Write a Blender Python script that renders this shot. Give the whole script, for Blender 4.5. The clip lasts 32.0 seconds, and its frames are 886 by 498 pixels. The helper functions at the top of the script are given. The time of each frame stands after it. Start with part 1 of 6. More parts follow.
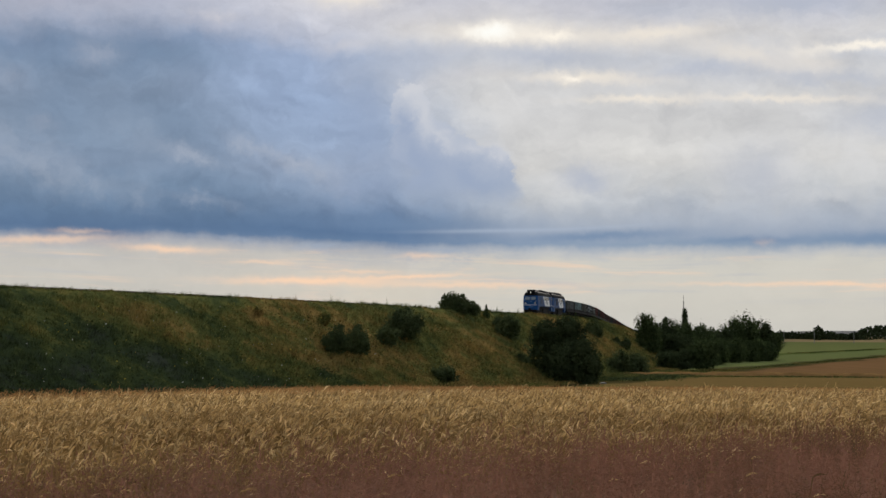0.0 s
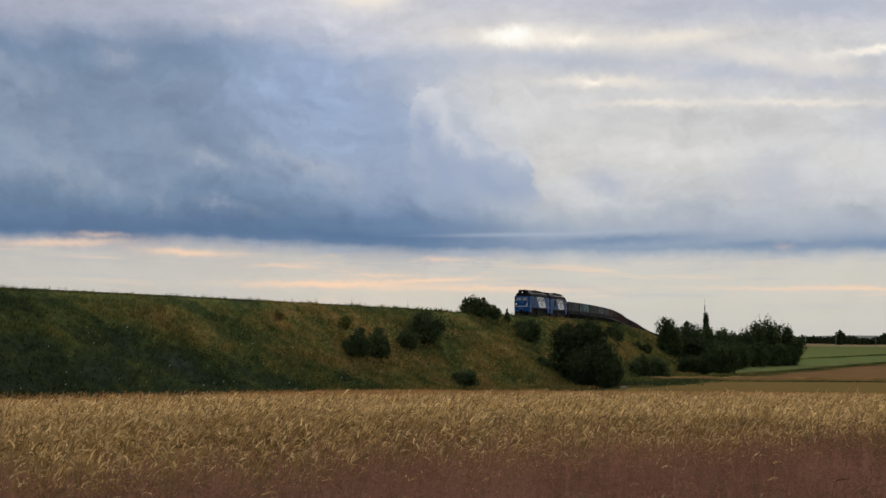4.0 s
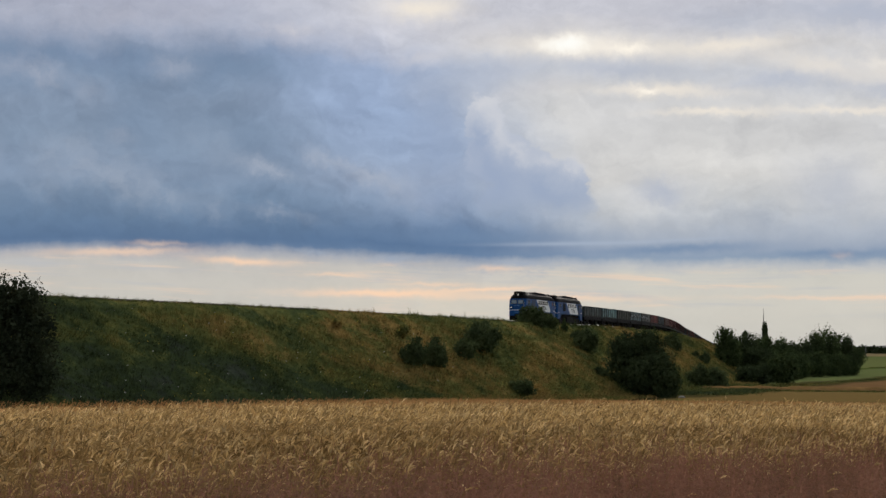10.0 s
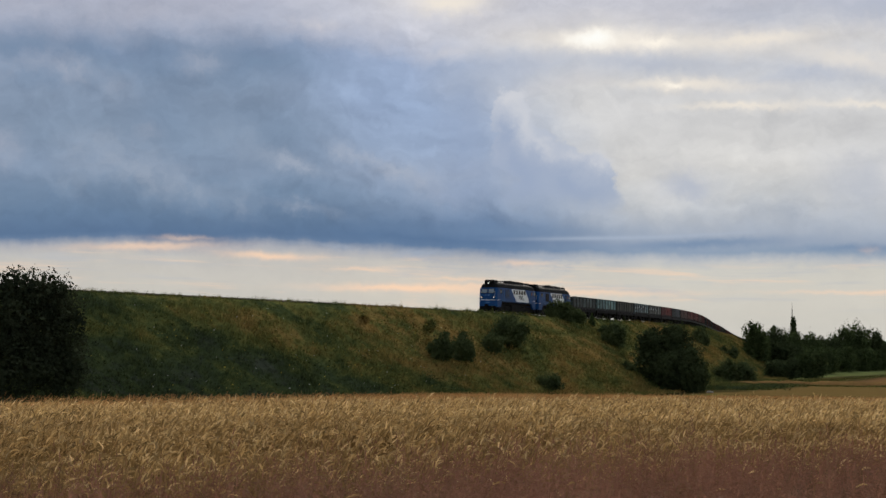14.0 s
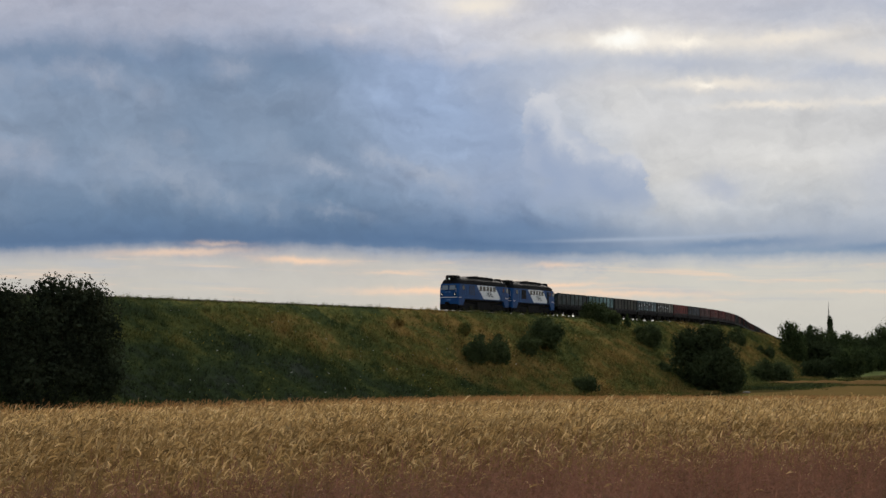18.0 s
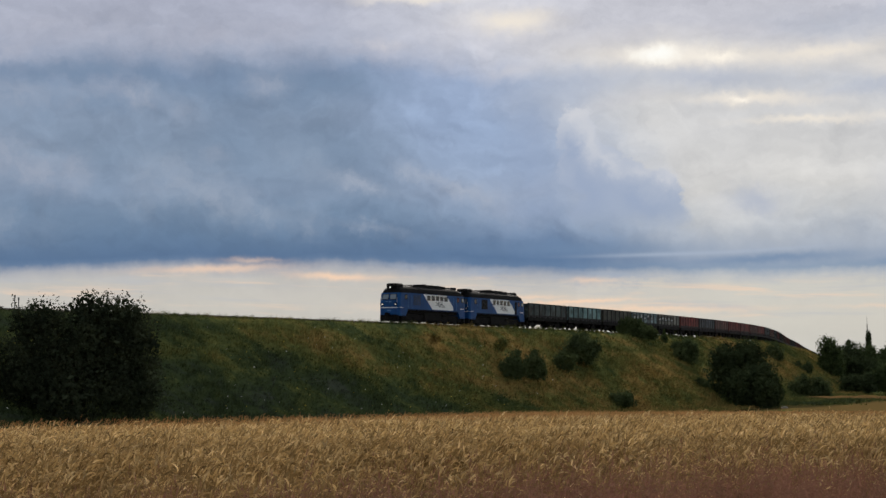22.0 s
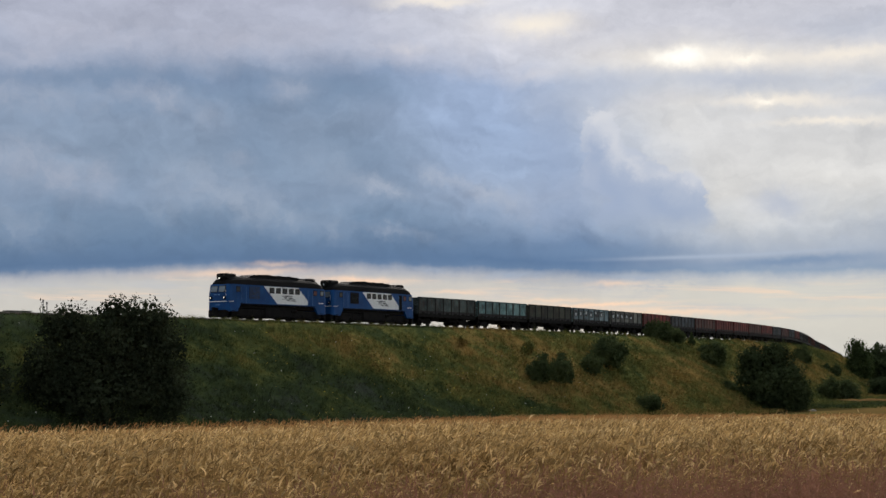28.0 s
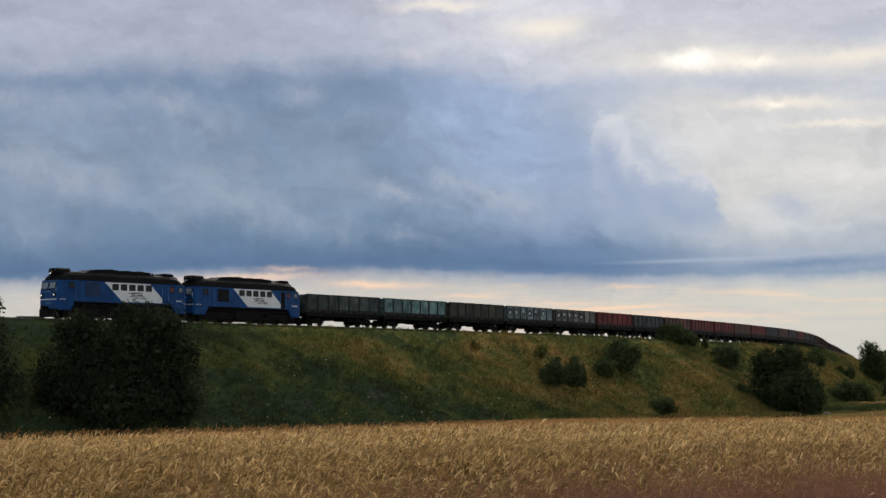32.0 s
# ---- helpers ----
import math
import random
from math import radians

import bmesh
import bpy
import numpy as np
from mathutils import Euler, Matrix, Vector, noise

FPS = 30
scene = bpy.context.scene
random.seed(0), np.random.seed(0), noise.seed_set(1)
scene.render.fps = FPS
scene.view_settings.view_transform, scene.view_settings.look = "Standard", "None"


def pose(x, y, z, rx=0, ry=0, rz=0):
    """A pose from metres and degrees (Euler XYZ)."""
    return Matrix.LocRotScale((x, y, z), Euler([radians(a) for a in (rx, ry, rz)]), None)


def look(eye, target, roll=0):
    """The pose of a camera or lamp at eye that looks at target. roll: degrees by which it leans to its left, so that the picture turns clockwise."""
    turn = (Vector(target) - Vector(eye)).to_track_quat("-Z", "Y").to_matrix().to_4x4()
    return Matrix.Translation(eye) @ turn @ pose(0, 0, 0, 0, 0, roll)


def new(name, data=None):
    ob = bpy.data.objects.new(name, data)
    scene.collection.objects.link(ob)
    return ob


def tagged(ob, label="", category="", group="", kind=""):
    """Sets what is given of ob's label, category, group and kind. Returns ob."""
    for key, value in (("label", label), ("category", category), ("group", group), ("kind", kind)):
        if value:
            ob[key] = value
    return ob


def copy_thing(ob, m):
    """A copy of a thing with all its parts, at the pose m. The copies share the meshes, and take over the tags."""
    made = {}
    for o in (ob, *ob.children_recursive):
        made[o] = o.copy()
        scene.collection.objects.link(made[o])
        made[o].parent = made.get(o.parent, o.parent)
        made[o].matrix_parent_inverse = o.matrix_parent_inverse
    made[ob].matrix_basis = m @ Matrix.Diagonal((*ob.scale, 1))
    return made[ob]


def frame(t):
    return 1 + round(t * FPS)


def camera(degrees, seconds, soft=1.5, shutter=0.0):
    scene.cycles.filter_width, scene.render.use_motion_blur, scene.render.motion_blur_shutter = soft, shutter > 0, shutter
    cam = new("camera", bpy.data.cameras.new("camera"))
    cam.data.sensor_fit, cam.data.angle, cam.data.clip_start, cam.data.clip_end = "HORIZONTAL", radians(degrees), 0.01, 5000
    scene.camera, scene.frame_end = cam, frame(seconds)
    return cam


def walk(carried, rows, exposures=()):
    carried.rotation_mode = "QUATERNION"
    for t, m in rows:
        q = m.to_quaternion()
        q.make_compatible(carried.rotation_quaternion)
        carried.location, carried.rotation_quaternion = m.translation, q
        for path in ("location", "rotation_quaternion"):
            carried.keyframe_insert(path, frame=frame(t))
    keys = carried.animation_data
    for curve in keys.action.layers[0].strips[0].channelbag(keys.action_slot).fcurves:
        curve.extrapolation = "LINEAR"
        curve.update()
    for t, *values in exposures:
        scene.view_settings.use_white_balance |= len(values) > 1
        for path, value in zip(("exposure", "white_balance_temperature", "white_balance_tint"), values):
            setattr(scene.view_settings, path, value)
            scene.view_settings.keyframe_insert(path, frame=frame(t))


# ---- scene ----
import functools

EYE = Vector((0.0, 0.0, 2.0))


def aim(turn, tilt, lean):
    """The camera's pose on its fixed stand: degrees to the right of +y, degrees up, and its lean."""
    a, e = radians(turn), radians(tilt)
    return look(EYE, EYE + 100 * Vector((math.sin(a) * math.cos(e), math.cos(a) * math.cos(e), math.sin(e))), lean)


cam = camera(29.3, 32.0, soft=1.5)
walk(cam, [
    (0.0, aim(4.248, 2.808, 0.202)),
    (0.5, aim(4.241, 2.862, 0.178)),
    (1.0, aim(4.212, 2.906, 0.229)),
    (1.5, aim(4.240, 2.955, 0.243)),
    (2.0, aim(4.202, 2.983, 0.203)),
    (2.5, aim(4.001, 2.944, 0.323)),
    (3.0, aim(3.864, 2.997, 0.187)),
    (3.5, aim(3.700, 2.907, 0.268)),
    (5.5, aim(3.065, 3.292, 0.112)),
    (6.0, aim(2.824, 3.497, 0.173)),
    (6.5, aim(2.639, 3.708, 0.316)),
    (7.0, aim(2.425, 3.856, 0.355)),
    (7.5, aim(2.218, 3.889, 0.350)),
    (8.0, aim(2.070, 3.913, 0.366)),
    (8.5, aim(1.953, 3.747, 0.472)),
    (9.0, aim(1.836, 3.524, 0.477)),
    (9.5, aim(1.727, 3.420, 0.350)),
    (10.0, aim(1.610, 3.227, 0.417)),
    (10.5, aim(1.435, 3.185, 0.414)),
    (11.0, aim(1.269, 3.155, 0.345)),
    (11.5, aim(1.118, 3.066, 0.327)),
    (12.0, aim(0.963, 2.989, 0.443)),
    (12.5, aim(0.887, 2.972, 0.352)),
    (13.0, aim(0.800, 2.997, 0.363)),
    (13.5, aim(0.743, 3.035, 0.350)),
    (14.0, aim(0.679, 3.037, 0.465)),
    (14.5, aim(0.585, 3.030, 0.360)),
    (16.5, aim(0.000, 3.162, 0.154)),
    (17.0, aim(-0.188, 3.119, 0.092)),
    (17.5, aim(-0.335, 3.113, -0.021)),
    (18.0, aim(-0.478, 3.132, -0.095)),
    (18.5, aim(-0.655, 3.182, -0.087)),
    (19.0, aim(-0.817, 3.229, -0.101)),
    (19.5, aim(-0.986, 3.308, -0.167)),
    (20.0, aim(-1.125, 3.400, -0.158)),
    (20.5, aim(-1.234, 3.419, -0.149)),
    (21.0, aim(-1.385, 3.504, -0.249)),
    (21.5, aim(-1.513, 3.591, -0.270)),
    (22.0, aim(-1.694, 3.668, -0.242)),
    (22.5, aim(-1.920, 3.750, -0.273)),
    (23.0, aim(-2.143, 3.849, -0.358)),
    (23.5, aim(-2.261, 3.920, -0.338)),
    (24.0, aim(-2.369, 3.975, -0.285)),
    (24.5, aim(-2.397, 3.982, -0.284)),
    (25.0, aim(-2.390, 3.927, -0.354)),
    (25.5, aim(-2.450, 3.872, -0.374)),
    (27.5, aim(-2.539, 3.797, -0.324)),
    (28.0, aim(-2.594, 3.789, -0.351)),
    (28.5, aim(-2.590, 3.744, -0.425)),
    (29.0, aim(-2.615, 3.738, -0.502)),
    (29.5, aim(-2.611, 3.754, -0.564)),
    (30.0, aim(-2.624, 3.775, -0.613)),
    (30.5, aim(-2.719, 3.796, -0.588)),
    (31.0, aim(-2.837, 3.847, -0.572)),
    (31.5, aim(-2.886, 3.880, -0.575)),
    (32.0, aim(-3.011, 3.929, -0.566)),
], exposures=[(0.0, 0.42), (14.0, 0.42), (24.0, 0.42), (28.0, 0.53), (32.0, 0.51)])

# ---- light ----
SUN_TURN, SUN_UP = 9.0, 24.0
world = bpy.data.worlds.new("evening_sky")
scene.world = world
world.use_nodes = True
wn = world.node_tree.nodes
sky = wn.new("ShaderNodeTexSky")
sky.sky_type, sky.sun_disc = "NISHITA", False
sky.sun_elevation, sky.sun_rotation = radians(SUN_UP), radians(SUN_TURN)
sky.air_density, sky.dust_density, sky.ozone_density = 1.0, 3.0, 1.5
wn["Background"].inputs["Strength"].default_value = 0.15
veil = wn.new("ShaderNodeHueSaturation")  # the cloud cover takes most of the blue out
veil.inputs["Saturation"].default_value = 0.4
world.node_tree.links.new(sky.outputs[0], veil.inputs["Color"])
world.node_tree.links.new(veil.outputs[0], wn["Background"].inputs["Color"])

sun_data = bpy.data.lights.new("sun", "SUN")
sun_data.energy, sun_data.angle, sun_data.color = 1.5, radians(11), (1.0, 0.9, 0.78)
sun = new("sun", sun_data)
a_, e_ = radians(SUN_TURN), radians(SUN_UP)
sun.matrix_world = look((0, 0, 60), Vector((0, 0, 60)) - Vector((math.sin(a_) * math.cos(e_), math.cos(a_) * math.cos(e_), math.sin(e_))))


# ---- node helpers ----
def srgb(r, g, b):
    return tuple(((c / 255 + 0.055) / 1.055) ** 2.4 if c > 10 else c / 255 / 12.92 for c in (r, g, b)) + (1.0,)


class Nodes:
    """Short names for the nodes of one material."""

    def __init__(self, tree):
        self.t, self.n, self.l = tree, tree.nodes, tree.links

    def put(self, socket, value):
        if isinstance(value, bpy.types.NodeSocket):
            self.l.new(value, socket)
        else:
            socket.default_value = value

    def m(self, op, *v, clamp=False):
        n = self.n.new("ShaderNodeMath")
        n.operation, n.use_clamp = op, clamp
        for s, x in zip(n.inputs, v):
            self.put(s, x)
        return n.outputs[0]

    def vec(self, x, y, z=0.0):
        n = self.n.new("ShaderNodeCombineXYZ")
        for s, v in zip(n.inputs, (x, y, z)):
            self.put(s, v)
        return n.outputs[0]

    def split(self, v):
        n = self.n.new("ShaderNodeSeparateXYZ")
        self.put(n.inputs[0], v)
        return n.outputs

    def noise(self, v, scale, detail=4.0, rough=0.55, warp=0.0):
        n = self.n.new("ShaderNodeTexNoise")
        self.put(n.inputs["Vector"], v)
        n.inputs["Scale"].default_value, n.inputs["Detail"].default_value = scale, detail
        n.inputs["Roughness"].default_value, n.inputs["Distortion"].default_value = rough, warp
        return n.outputs["Fac"]

    def stretch(self, v, x, y, z):
        n = self.n.new("ShaderNodeVectorMath")
        n.operation = "MULTIPLY"
        self.put(n.inputs[0], v)
        n.inputs[1].default_value = (x, y, z)
        return n.outputs[0]

    def ramp(self, fac, stops, smooth=False):
        n = self.n.new("ShaderNodeValToRGB")
        r = n.color_ramp
        r.interpolation = "EASE" if smooth else "LINEAR"
        while len(r.elements) < len(stops):
            r.elements.new(0.5)
        for e, (p, c) in zip(r.elements, stops):
            e.position, e.color = p, c
        self.put(n.inputs[0], fac)
        return n.outputs[0]

    def step(self, v, lo, hi):
        n = self.n.new("ShaderNodeMapRange")
        n.interpolation_type = "SMOOTHSTEP"
        self.put(n.inputs["Value"], v)
        n.inputs["From Min"].default_value, n.inputs["From Max"].default_value = lo, hi
        return n.outputs[0]

    def mix(self, f, a, b, how="MIX"):
        n = self.n.new("ShaderNodeMix")
        n.data_type, n.blend_type = "RGBA", how
        self.put(n.inputs[0], f)
        self.put(n.inputs[6], a)
        self.put(n.inputs[7], b)
        return n.outputs[2]


def shade(name, colours, scale=4.0, fine=40.0, rough=0.8, metal=0.0, bump=0.15, vary=0.12, world_space=False, island=False, through_light=0.0, dirt=None, gloss=0.3):
    """A surface: colours spread by a coarse noise, a fine grain in value and relief, and a difference from piece to piece."""
    mt = bpy.data.materials.new(name)
    mt.use_nodes = True
    k = Nodes(mt.node_tree)
    b = k.n["Principled BSDF"]
    if world_space:
        v = k.n.new("ShaderNodeNewGeometry").outputs["Position"]
    else:
        v = k.n.new("ShaderNodeTexCoord").outputs["Object"]
    big, small = k.noise(v, scale, 5, 0.6), k.noise(v, fine, 3, 0.6)
    n = len(colours)
    if n > 1:
        col = k.ramp(big, [(0.32 + 0.36 * i / (n - 1), c) for i, c in enumerate(colours)])
    else:
        col = k.mix(0.0, colours[0], colours[0])
    val = k.m("ADD", k.m("MULTIPLY", small, 0.5), 0.75)
    if island:
        rnd = k.n.new("ShaderNodeNewGeometry").outputs["Random Per Island"]
    else:
        rnd = k.n.new("ShaderNodeObjectInfo").outputs["Random"]
    val = k.m("MULTIPLY", val, k.m("ADD", k.m("MULTIPLY", rnd, 2 * vary), 1 - vary))
    hsv = k.n.new("ShaderNodeHueSaturation")
    k.put(hsv.inputs["Value"], val)
    k.put(hsv.inputs["Color"], col)
    col = hsv.outputs[0]
    if dirt:
        streak = k.noise(k.stretch(v, 3.0, 3.0, 0.35), 1.6, 5, 0.7)
        col = k.mix(k.m("MULTIPLY", k.step(streak, 0.46, 0.72), dirt[1]), col, dirt[0])
    k.put(b.inputs["Base Color"], col)
    b.inputs["Metallic"].default_value = metal
    k.put(b.inputs["Roughness"], k.m("ADD", k.m("MULTIPLY", small, 0.25), rough - 0.12, clamp=True))
    b.inputs["Specular IOR Level"].default_value = gloss
    if bump:
        bp = k.n.new("ShaderNodeBump")
        bp.inputs["Strength"].default_value, bp.inputs["Distance"].default_value = bump, 0.02
        k.put(bp.inputs["Height"], small)
        k.l.new(bp.outputs[0], b.inputs["Normal"])
    if through_light:
        tr = k.n.new("ShaderNodeBsdfTranslucent")
        k.put(tr.inputs["Color"], col)
        mx = k.n.new("ShaderNodeMixShader")
        mx.inputs[0].default_value = through_light
        k.l.new(b.outputs[0], mx.inputs[1])
        k.l.new(tr.outputs[0], mx.inputs[2])
        k.l.new(mx.outputs[0], k.n["Material Output"].inputs[0])
    return mt


def glow(name, colour, strength):
    mt = bpy.data.materials.new(name)
    mt.use_nodes = True
    b = mt.node_tree.nodes["Principled BSDF"]
    b.inputs["Base Color"].default_value = colour
    b.inputs["Emission Color"].default_value, b.inputs["Emission Strength"].default_value = colour, strength
    return mt


# ---- sky ----
def sky_material():
    """Evening clouds: a blue-grey bank with a flat dark base, a towering head, bright breaks and a pale band over the horizon."""
    mt = bpy.data.materials.new("cloudy_sky")
    mt.use_nodes = True
    k = Nodes(mt.node_tree)
    k.n.remove(k.n["Principled BSDF"])
    p = k.n.new("ShaderNodeTexCoord").outputs["Object"]
    x, y, z = k.split(p)
    turn = k.m("ARCTAN2", x, y)
    up = k.m("ARCTAN2", z, k.m("SQRT", k.m("ADD", k.m("MULTIPLY", x, x), k.m("MULTIPLY", y, y))))
    # sheet coordinates: X to the right, Y downwards, one unit about 1.9 degrees; the horizon lies at Y = 6
    X = k.m("ADD", k.m("MULTIPLY", turn, 30.0), 7.42)
    Y = k.m("SUBTRACT", 5.98, k.m("MULTIPLY", up, 30.0))
    P = k.vec(X, Y)

    def less(v):
        return k.m("SUBTRACT", 1.0, v)

    def times(*v):
        return functools.reduce(lambda a, b: k.m("MULTIPLY", a, b), v)

    def warp(scale, amount, seed, detail=6):
        a = k.noise(k.vec(k.m("ADD", X, seed), Y, seed), scale, detail, 0.6)
        return k.m("MULTIPLY", k.m("SUBTRACT", a, 0.5), amount)

    Xw = k.m("ADD", X, k.m("ADD", warp(0.35, 2.6, 3.1), warp(1.6, 0.7, 9.4)))
    Yw = k.m("ADD", Y, k.m("ADD", warp(0.45, 1.0, 17.7), warp(1.7, 0.45, 5.2)))
    # ragged coordinates for shreds and heads
    Xt = k.m("ADD", X, k.m("ADD", warp(1.9, 0.5, 31.0), warp(5.5, 0.26, 41.0)))
    Yt = k.m("ADD", Y, k.m("ADD", warp(1.9, 0.5, 23.0), warp(5.5, 0.26, 53.0)))
    # the flat base: arched up on the left, lower towards the right
    arch = k.m("ADD", k.m("MULTIPLY", k.step(X, -2.0, 2.4), -0.15), k.m("MULTIPLY", k.step(X, 4.2, 10.0), 0.2))
    arch = k.m("ADD", arch, 0.1)
    level = k.step(Y, 3.2, 4.2)
    Yl = k.m("ADD", k.m("MULTIPLY", k.m("SUBTRACT", Yw, Y), less(k.m("MULTIPLY", level, 0.72))), Y)
    Yl = k.m("SUBTRACT", Yl, k.m("MULTIPLY", arch, level))
    Yl = k.m("ADD", Yl, warp(3.2, 0.12, 91.0))

    def at(v):
        return (v + 1.0) / 7.2

    fac = k.m("DIVIDE", k.m("ADD", Yl, 1.0), 7.2)
    left = k.ramp(fac, [(at(v), srgb(*c)) for v, c in (
        (-1.0, (168, 172, 189)), (0.1, (169, 174, 191)), (0.5, (158, 167, 187)), (1.0, (124, 143, 170)), (1.3, (124, 144, 170)), (1.8, (132, 149, 172)), (2.4, (130, 148, 171)), (3.0, (127, 145, 169)),
        (3.45, (114, 136, 162)), (3.85, (101, 125, 154)), (4.2, (92, 117, 149)), (4.28, (99, 123, 154)), (4.43, (168, 171, 179)), (4.6, (194, 191, 186)), (5.1, (200, 196, 188)), (5.9, (197, 194, 187)))])
    middle = k.ramp(fac, [(at(v), srgb(*c)) for v, c in (
        (-1.0, (205, 206, 214)), (0.3, (200, 202, 213)), (0.7, (182, 189, 207)), (1.05, (154, 171, 200)), (1.8, (152, 171, 201)), (2.5, (152, 170, 198)), (3.0, (150, 165, 189)), (3.5, (134, 153, 180)),
        (3.85, (107, 131, 163)), (4.12, (91, 118, 153)), (4.26, (102, 127, 159)), (4.43, (170, 174, 182)), (4.6, (202, 197, 190)), (5.1, (210, 203, 190)), (5.9, (204, 200, 191)))])
    right = k.ramp(fac, [(at(v), srgb(*c)) for v, c in (
        (-1.0, (192, 193, 203)), (0.2, (194, 195, 204)), (0.8, (209, 208, 209)), (1.15, (198, 201, 208)), (1.7, (208, 208, 209)), (3.0, (210, 209, 207)), (3.45, (200, 202, 204)), (3.85, (174, 182, 194)),
        (4.12, (156, 168, 186)), (4.27, (142, 159, 180)), (4.42, (193, 194, 194)), (4.55, (206, 203, 194)), (5.2, (207, 203, 193)), (5.9, (201, 198, 190)))])
    # the bank thins towards the right, lower down further out
    edge = k.m("SUBTRACT", Xw, k.m("MULTIPLY", k.step(Y, 0.3, 3.9), 1.2))
    col = k.mix(k.step(edge, 3.5, 7.2), left, middle)
    col = k.mix(k.step(edge, 6.9, 10.4), col, right)

    # billows lit from the upper right: the slope of a noise towards the light
    def billow(scale, shift, seed, detail=3.0):
        a0 = k.noise(k.vec(k.m("ADD", k.m("MULTIPLY", Xw, 0.8), seed), Yw, seed), scale, detail, 0.5, 0.2)
        a1 = k.noise(k.vec(k.m("ADD", k.m("MULTIPLY", Xw, 0.8), seed + shift * 0.6), k.m("SUBTRACT", Yw, shift), seed), scale, detail, 0.5, 0.2)
        return k.m("SUBTRACT", a0, a1)

    soft = k.noise(k.stretch(P, 0.42, 1.0, 1.0), 0.9, 6, 0.6, 0.8)
    smoke = k.noise(k.stretch(k.vec(Xw, Yw), 0.7, 1.0, 1.0), 1.6, 5, 0.55, 0.5)
    bank = k.m("MULTIPLY", less(k.m("MULTIPLY", k.step(X, 8.5, 11.5), 0.62)), k.m("ADD", 0.4, k.m("MULTIPLY", k.step(Y, 0.6, 2.0), 0.6)))
    relief = k.m("MULTIPLY", k.m("ADD", k.m("MULTIPLY", billow(0.75, 0.34, 2.0), 0.46), k.m("ADD", k.m("MULTIPLY", billow(1.9, 0.14, 7.0), 0.4), k.m("MULTIPLY", billow(3.4, 0.08, 13.0, 2.0), 0.16))), bank)
    level_streak = k.m("MULTIPLY", k.m("SUBTRACT", k.noise(k.stretch(k.vec(Xt, Yt), 0.24, 1.5, 1.0), 1.4, 6, 0.6, 0.4), 0.5), k.m("ADD", 0.12, k.m("MULTIPLY", k.step(X, 8.0, 11.0), 0.2)))
    # the veil of rolls across the top
    rolls = times(k.m("SUBTRACT", k.noise(k.stretch(k.vec(Xt, Yt), 0.4, 1.5, 1.0), 1.9, 6, 0.62, 0.6), 0.5), less(k.step(Y, 0.5, 1.3)), 0.42)
    lump = k.m("ADD", k.m("ADD", k.m("MULTIPLY", k.m("SUBTRACT", soft, 0.5), 0.26), k.m("MULTIPLY", k.m("SUBTRACT", smoke, 0.5), 0.32)), k.m("ADD", relief, k.m("ADD", level_streak, rolls)))
    light = k.m("ADD", 1.0, k.m("MULTIPLY", lump, less(k.m("MULTIPLY", k.step(Y, 3.6, 4.3), 0.75))))
    col = k.mix(1.0, col, k.vec(light, k.m("POWER", light, 0.97), k.m("POWER", light, 0.9)), "MULTIPLY")

    def blob(cx, cy, rx, ry, xs=X, ys=Y, tilt=0.0):
        dx, dy = k.m("SUBTRACT", xs, cx), k.m("SUBTRACT", ys, cy)
        if tilt:
            c, s = math.cos(radians(tilt)), math.sin(radians(tilt))
            dx, dy = k.m("ADD", k.m("MULTIPLY", dx, c), k.m("MULTIPLY", dy, s)), k.m("SUBTRACT", k.m("MULTIPLY", dy, c), k.m("MULTIPLY", dx, s))
        dx, dy = k.m("DIVIDE", dx, rx), k.m("DIVIDE", dy, ry)
        return k.m("SQRT", k.m("ADD", k.m("MULTIPLY", dx, dx), k.m("MULTIPLY", dy, dy)))

    def patches(col, items, tint, xs=Xt, ys=Yt, torn=None):
        """Soft patches of one tint: middle, half sizes, tilt, amount."""
        for cx, cy, rx, ry, tilt, amount in items:
            b = blob(cx, cy, rx, ry, xs, ys, tilt)
            f = k.m("MULTIPLY", k.m("POWER", 2.718, k.m("MULTIPLY", k.m("MULTIPLY", b, b), -0.9)), amount)
            col = k.mix(k.m("MULTIPLY", f, torn) if torn else f, col, srgb(*tint))
        return col

    torn = k.m("ADD", 0.35, k.m("MULTIPLY", k.step(k.noise(k.vec(Xt, Yt), 1.9, 6, 0.6, 0.4), 0.3, 0.7), 0.6), clamp=True)
    # lilac rolls and blue hollows in the bank
    col = patches(col, ((0.6, 0.35, 1.6, 0.22, 3, 0.5), (3.2, 0.3, 1.3, 0.2, -4, 0.5), (5.4, 0.5, 0.8, 0.2, 5, 0.7), (-1.2, 0.7, 1.0, 0.25, 0, 0.5)), (186, 188, 202), torn=torn)
    col = patches(col, ((3.9, 1.05, 1.5, 0.16, 6, 0.5), (0.2, 1.0, 1.2, 0.14, -2, 0.55), (4.6, 2.3, 1.0, 0.5, 20, 0.35), (2.9, 2.1, 0.6, 0.5, 30, 0.35), (0.5, 3.5, 1.3, 0.25, 5, 0.4), (4.6, 3.6, 1.3, 0.2, 4, 0.3)), (114, 136, 163))
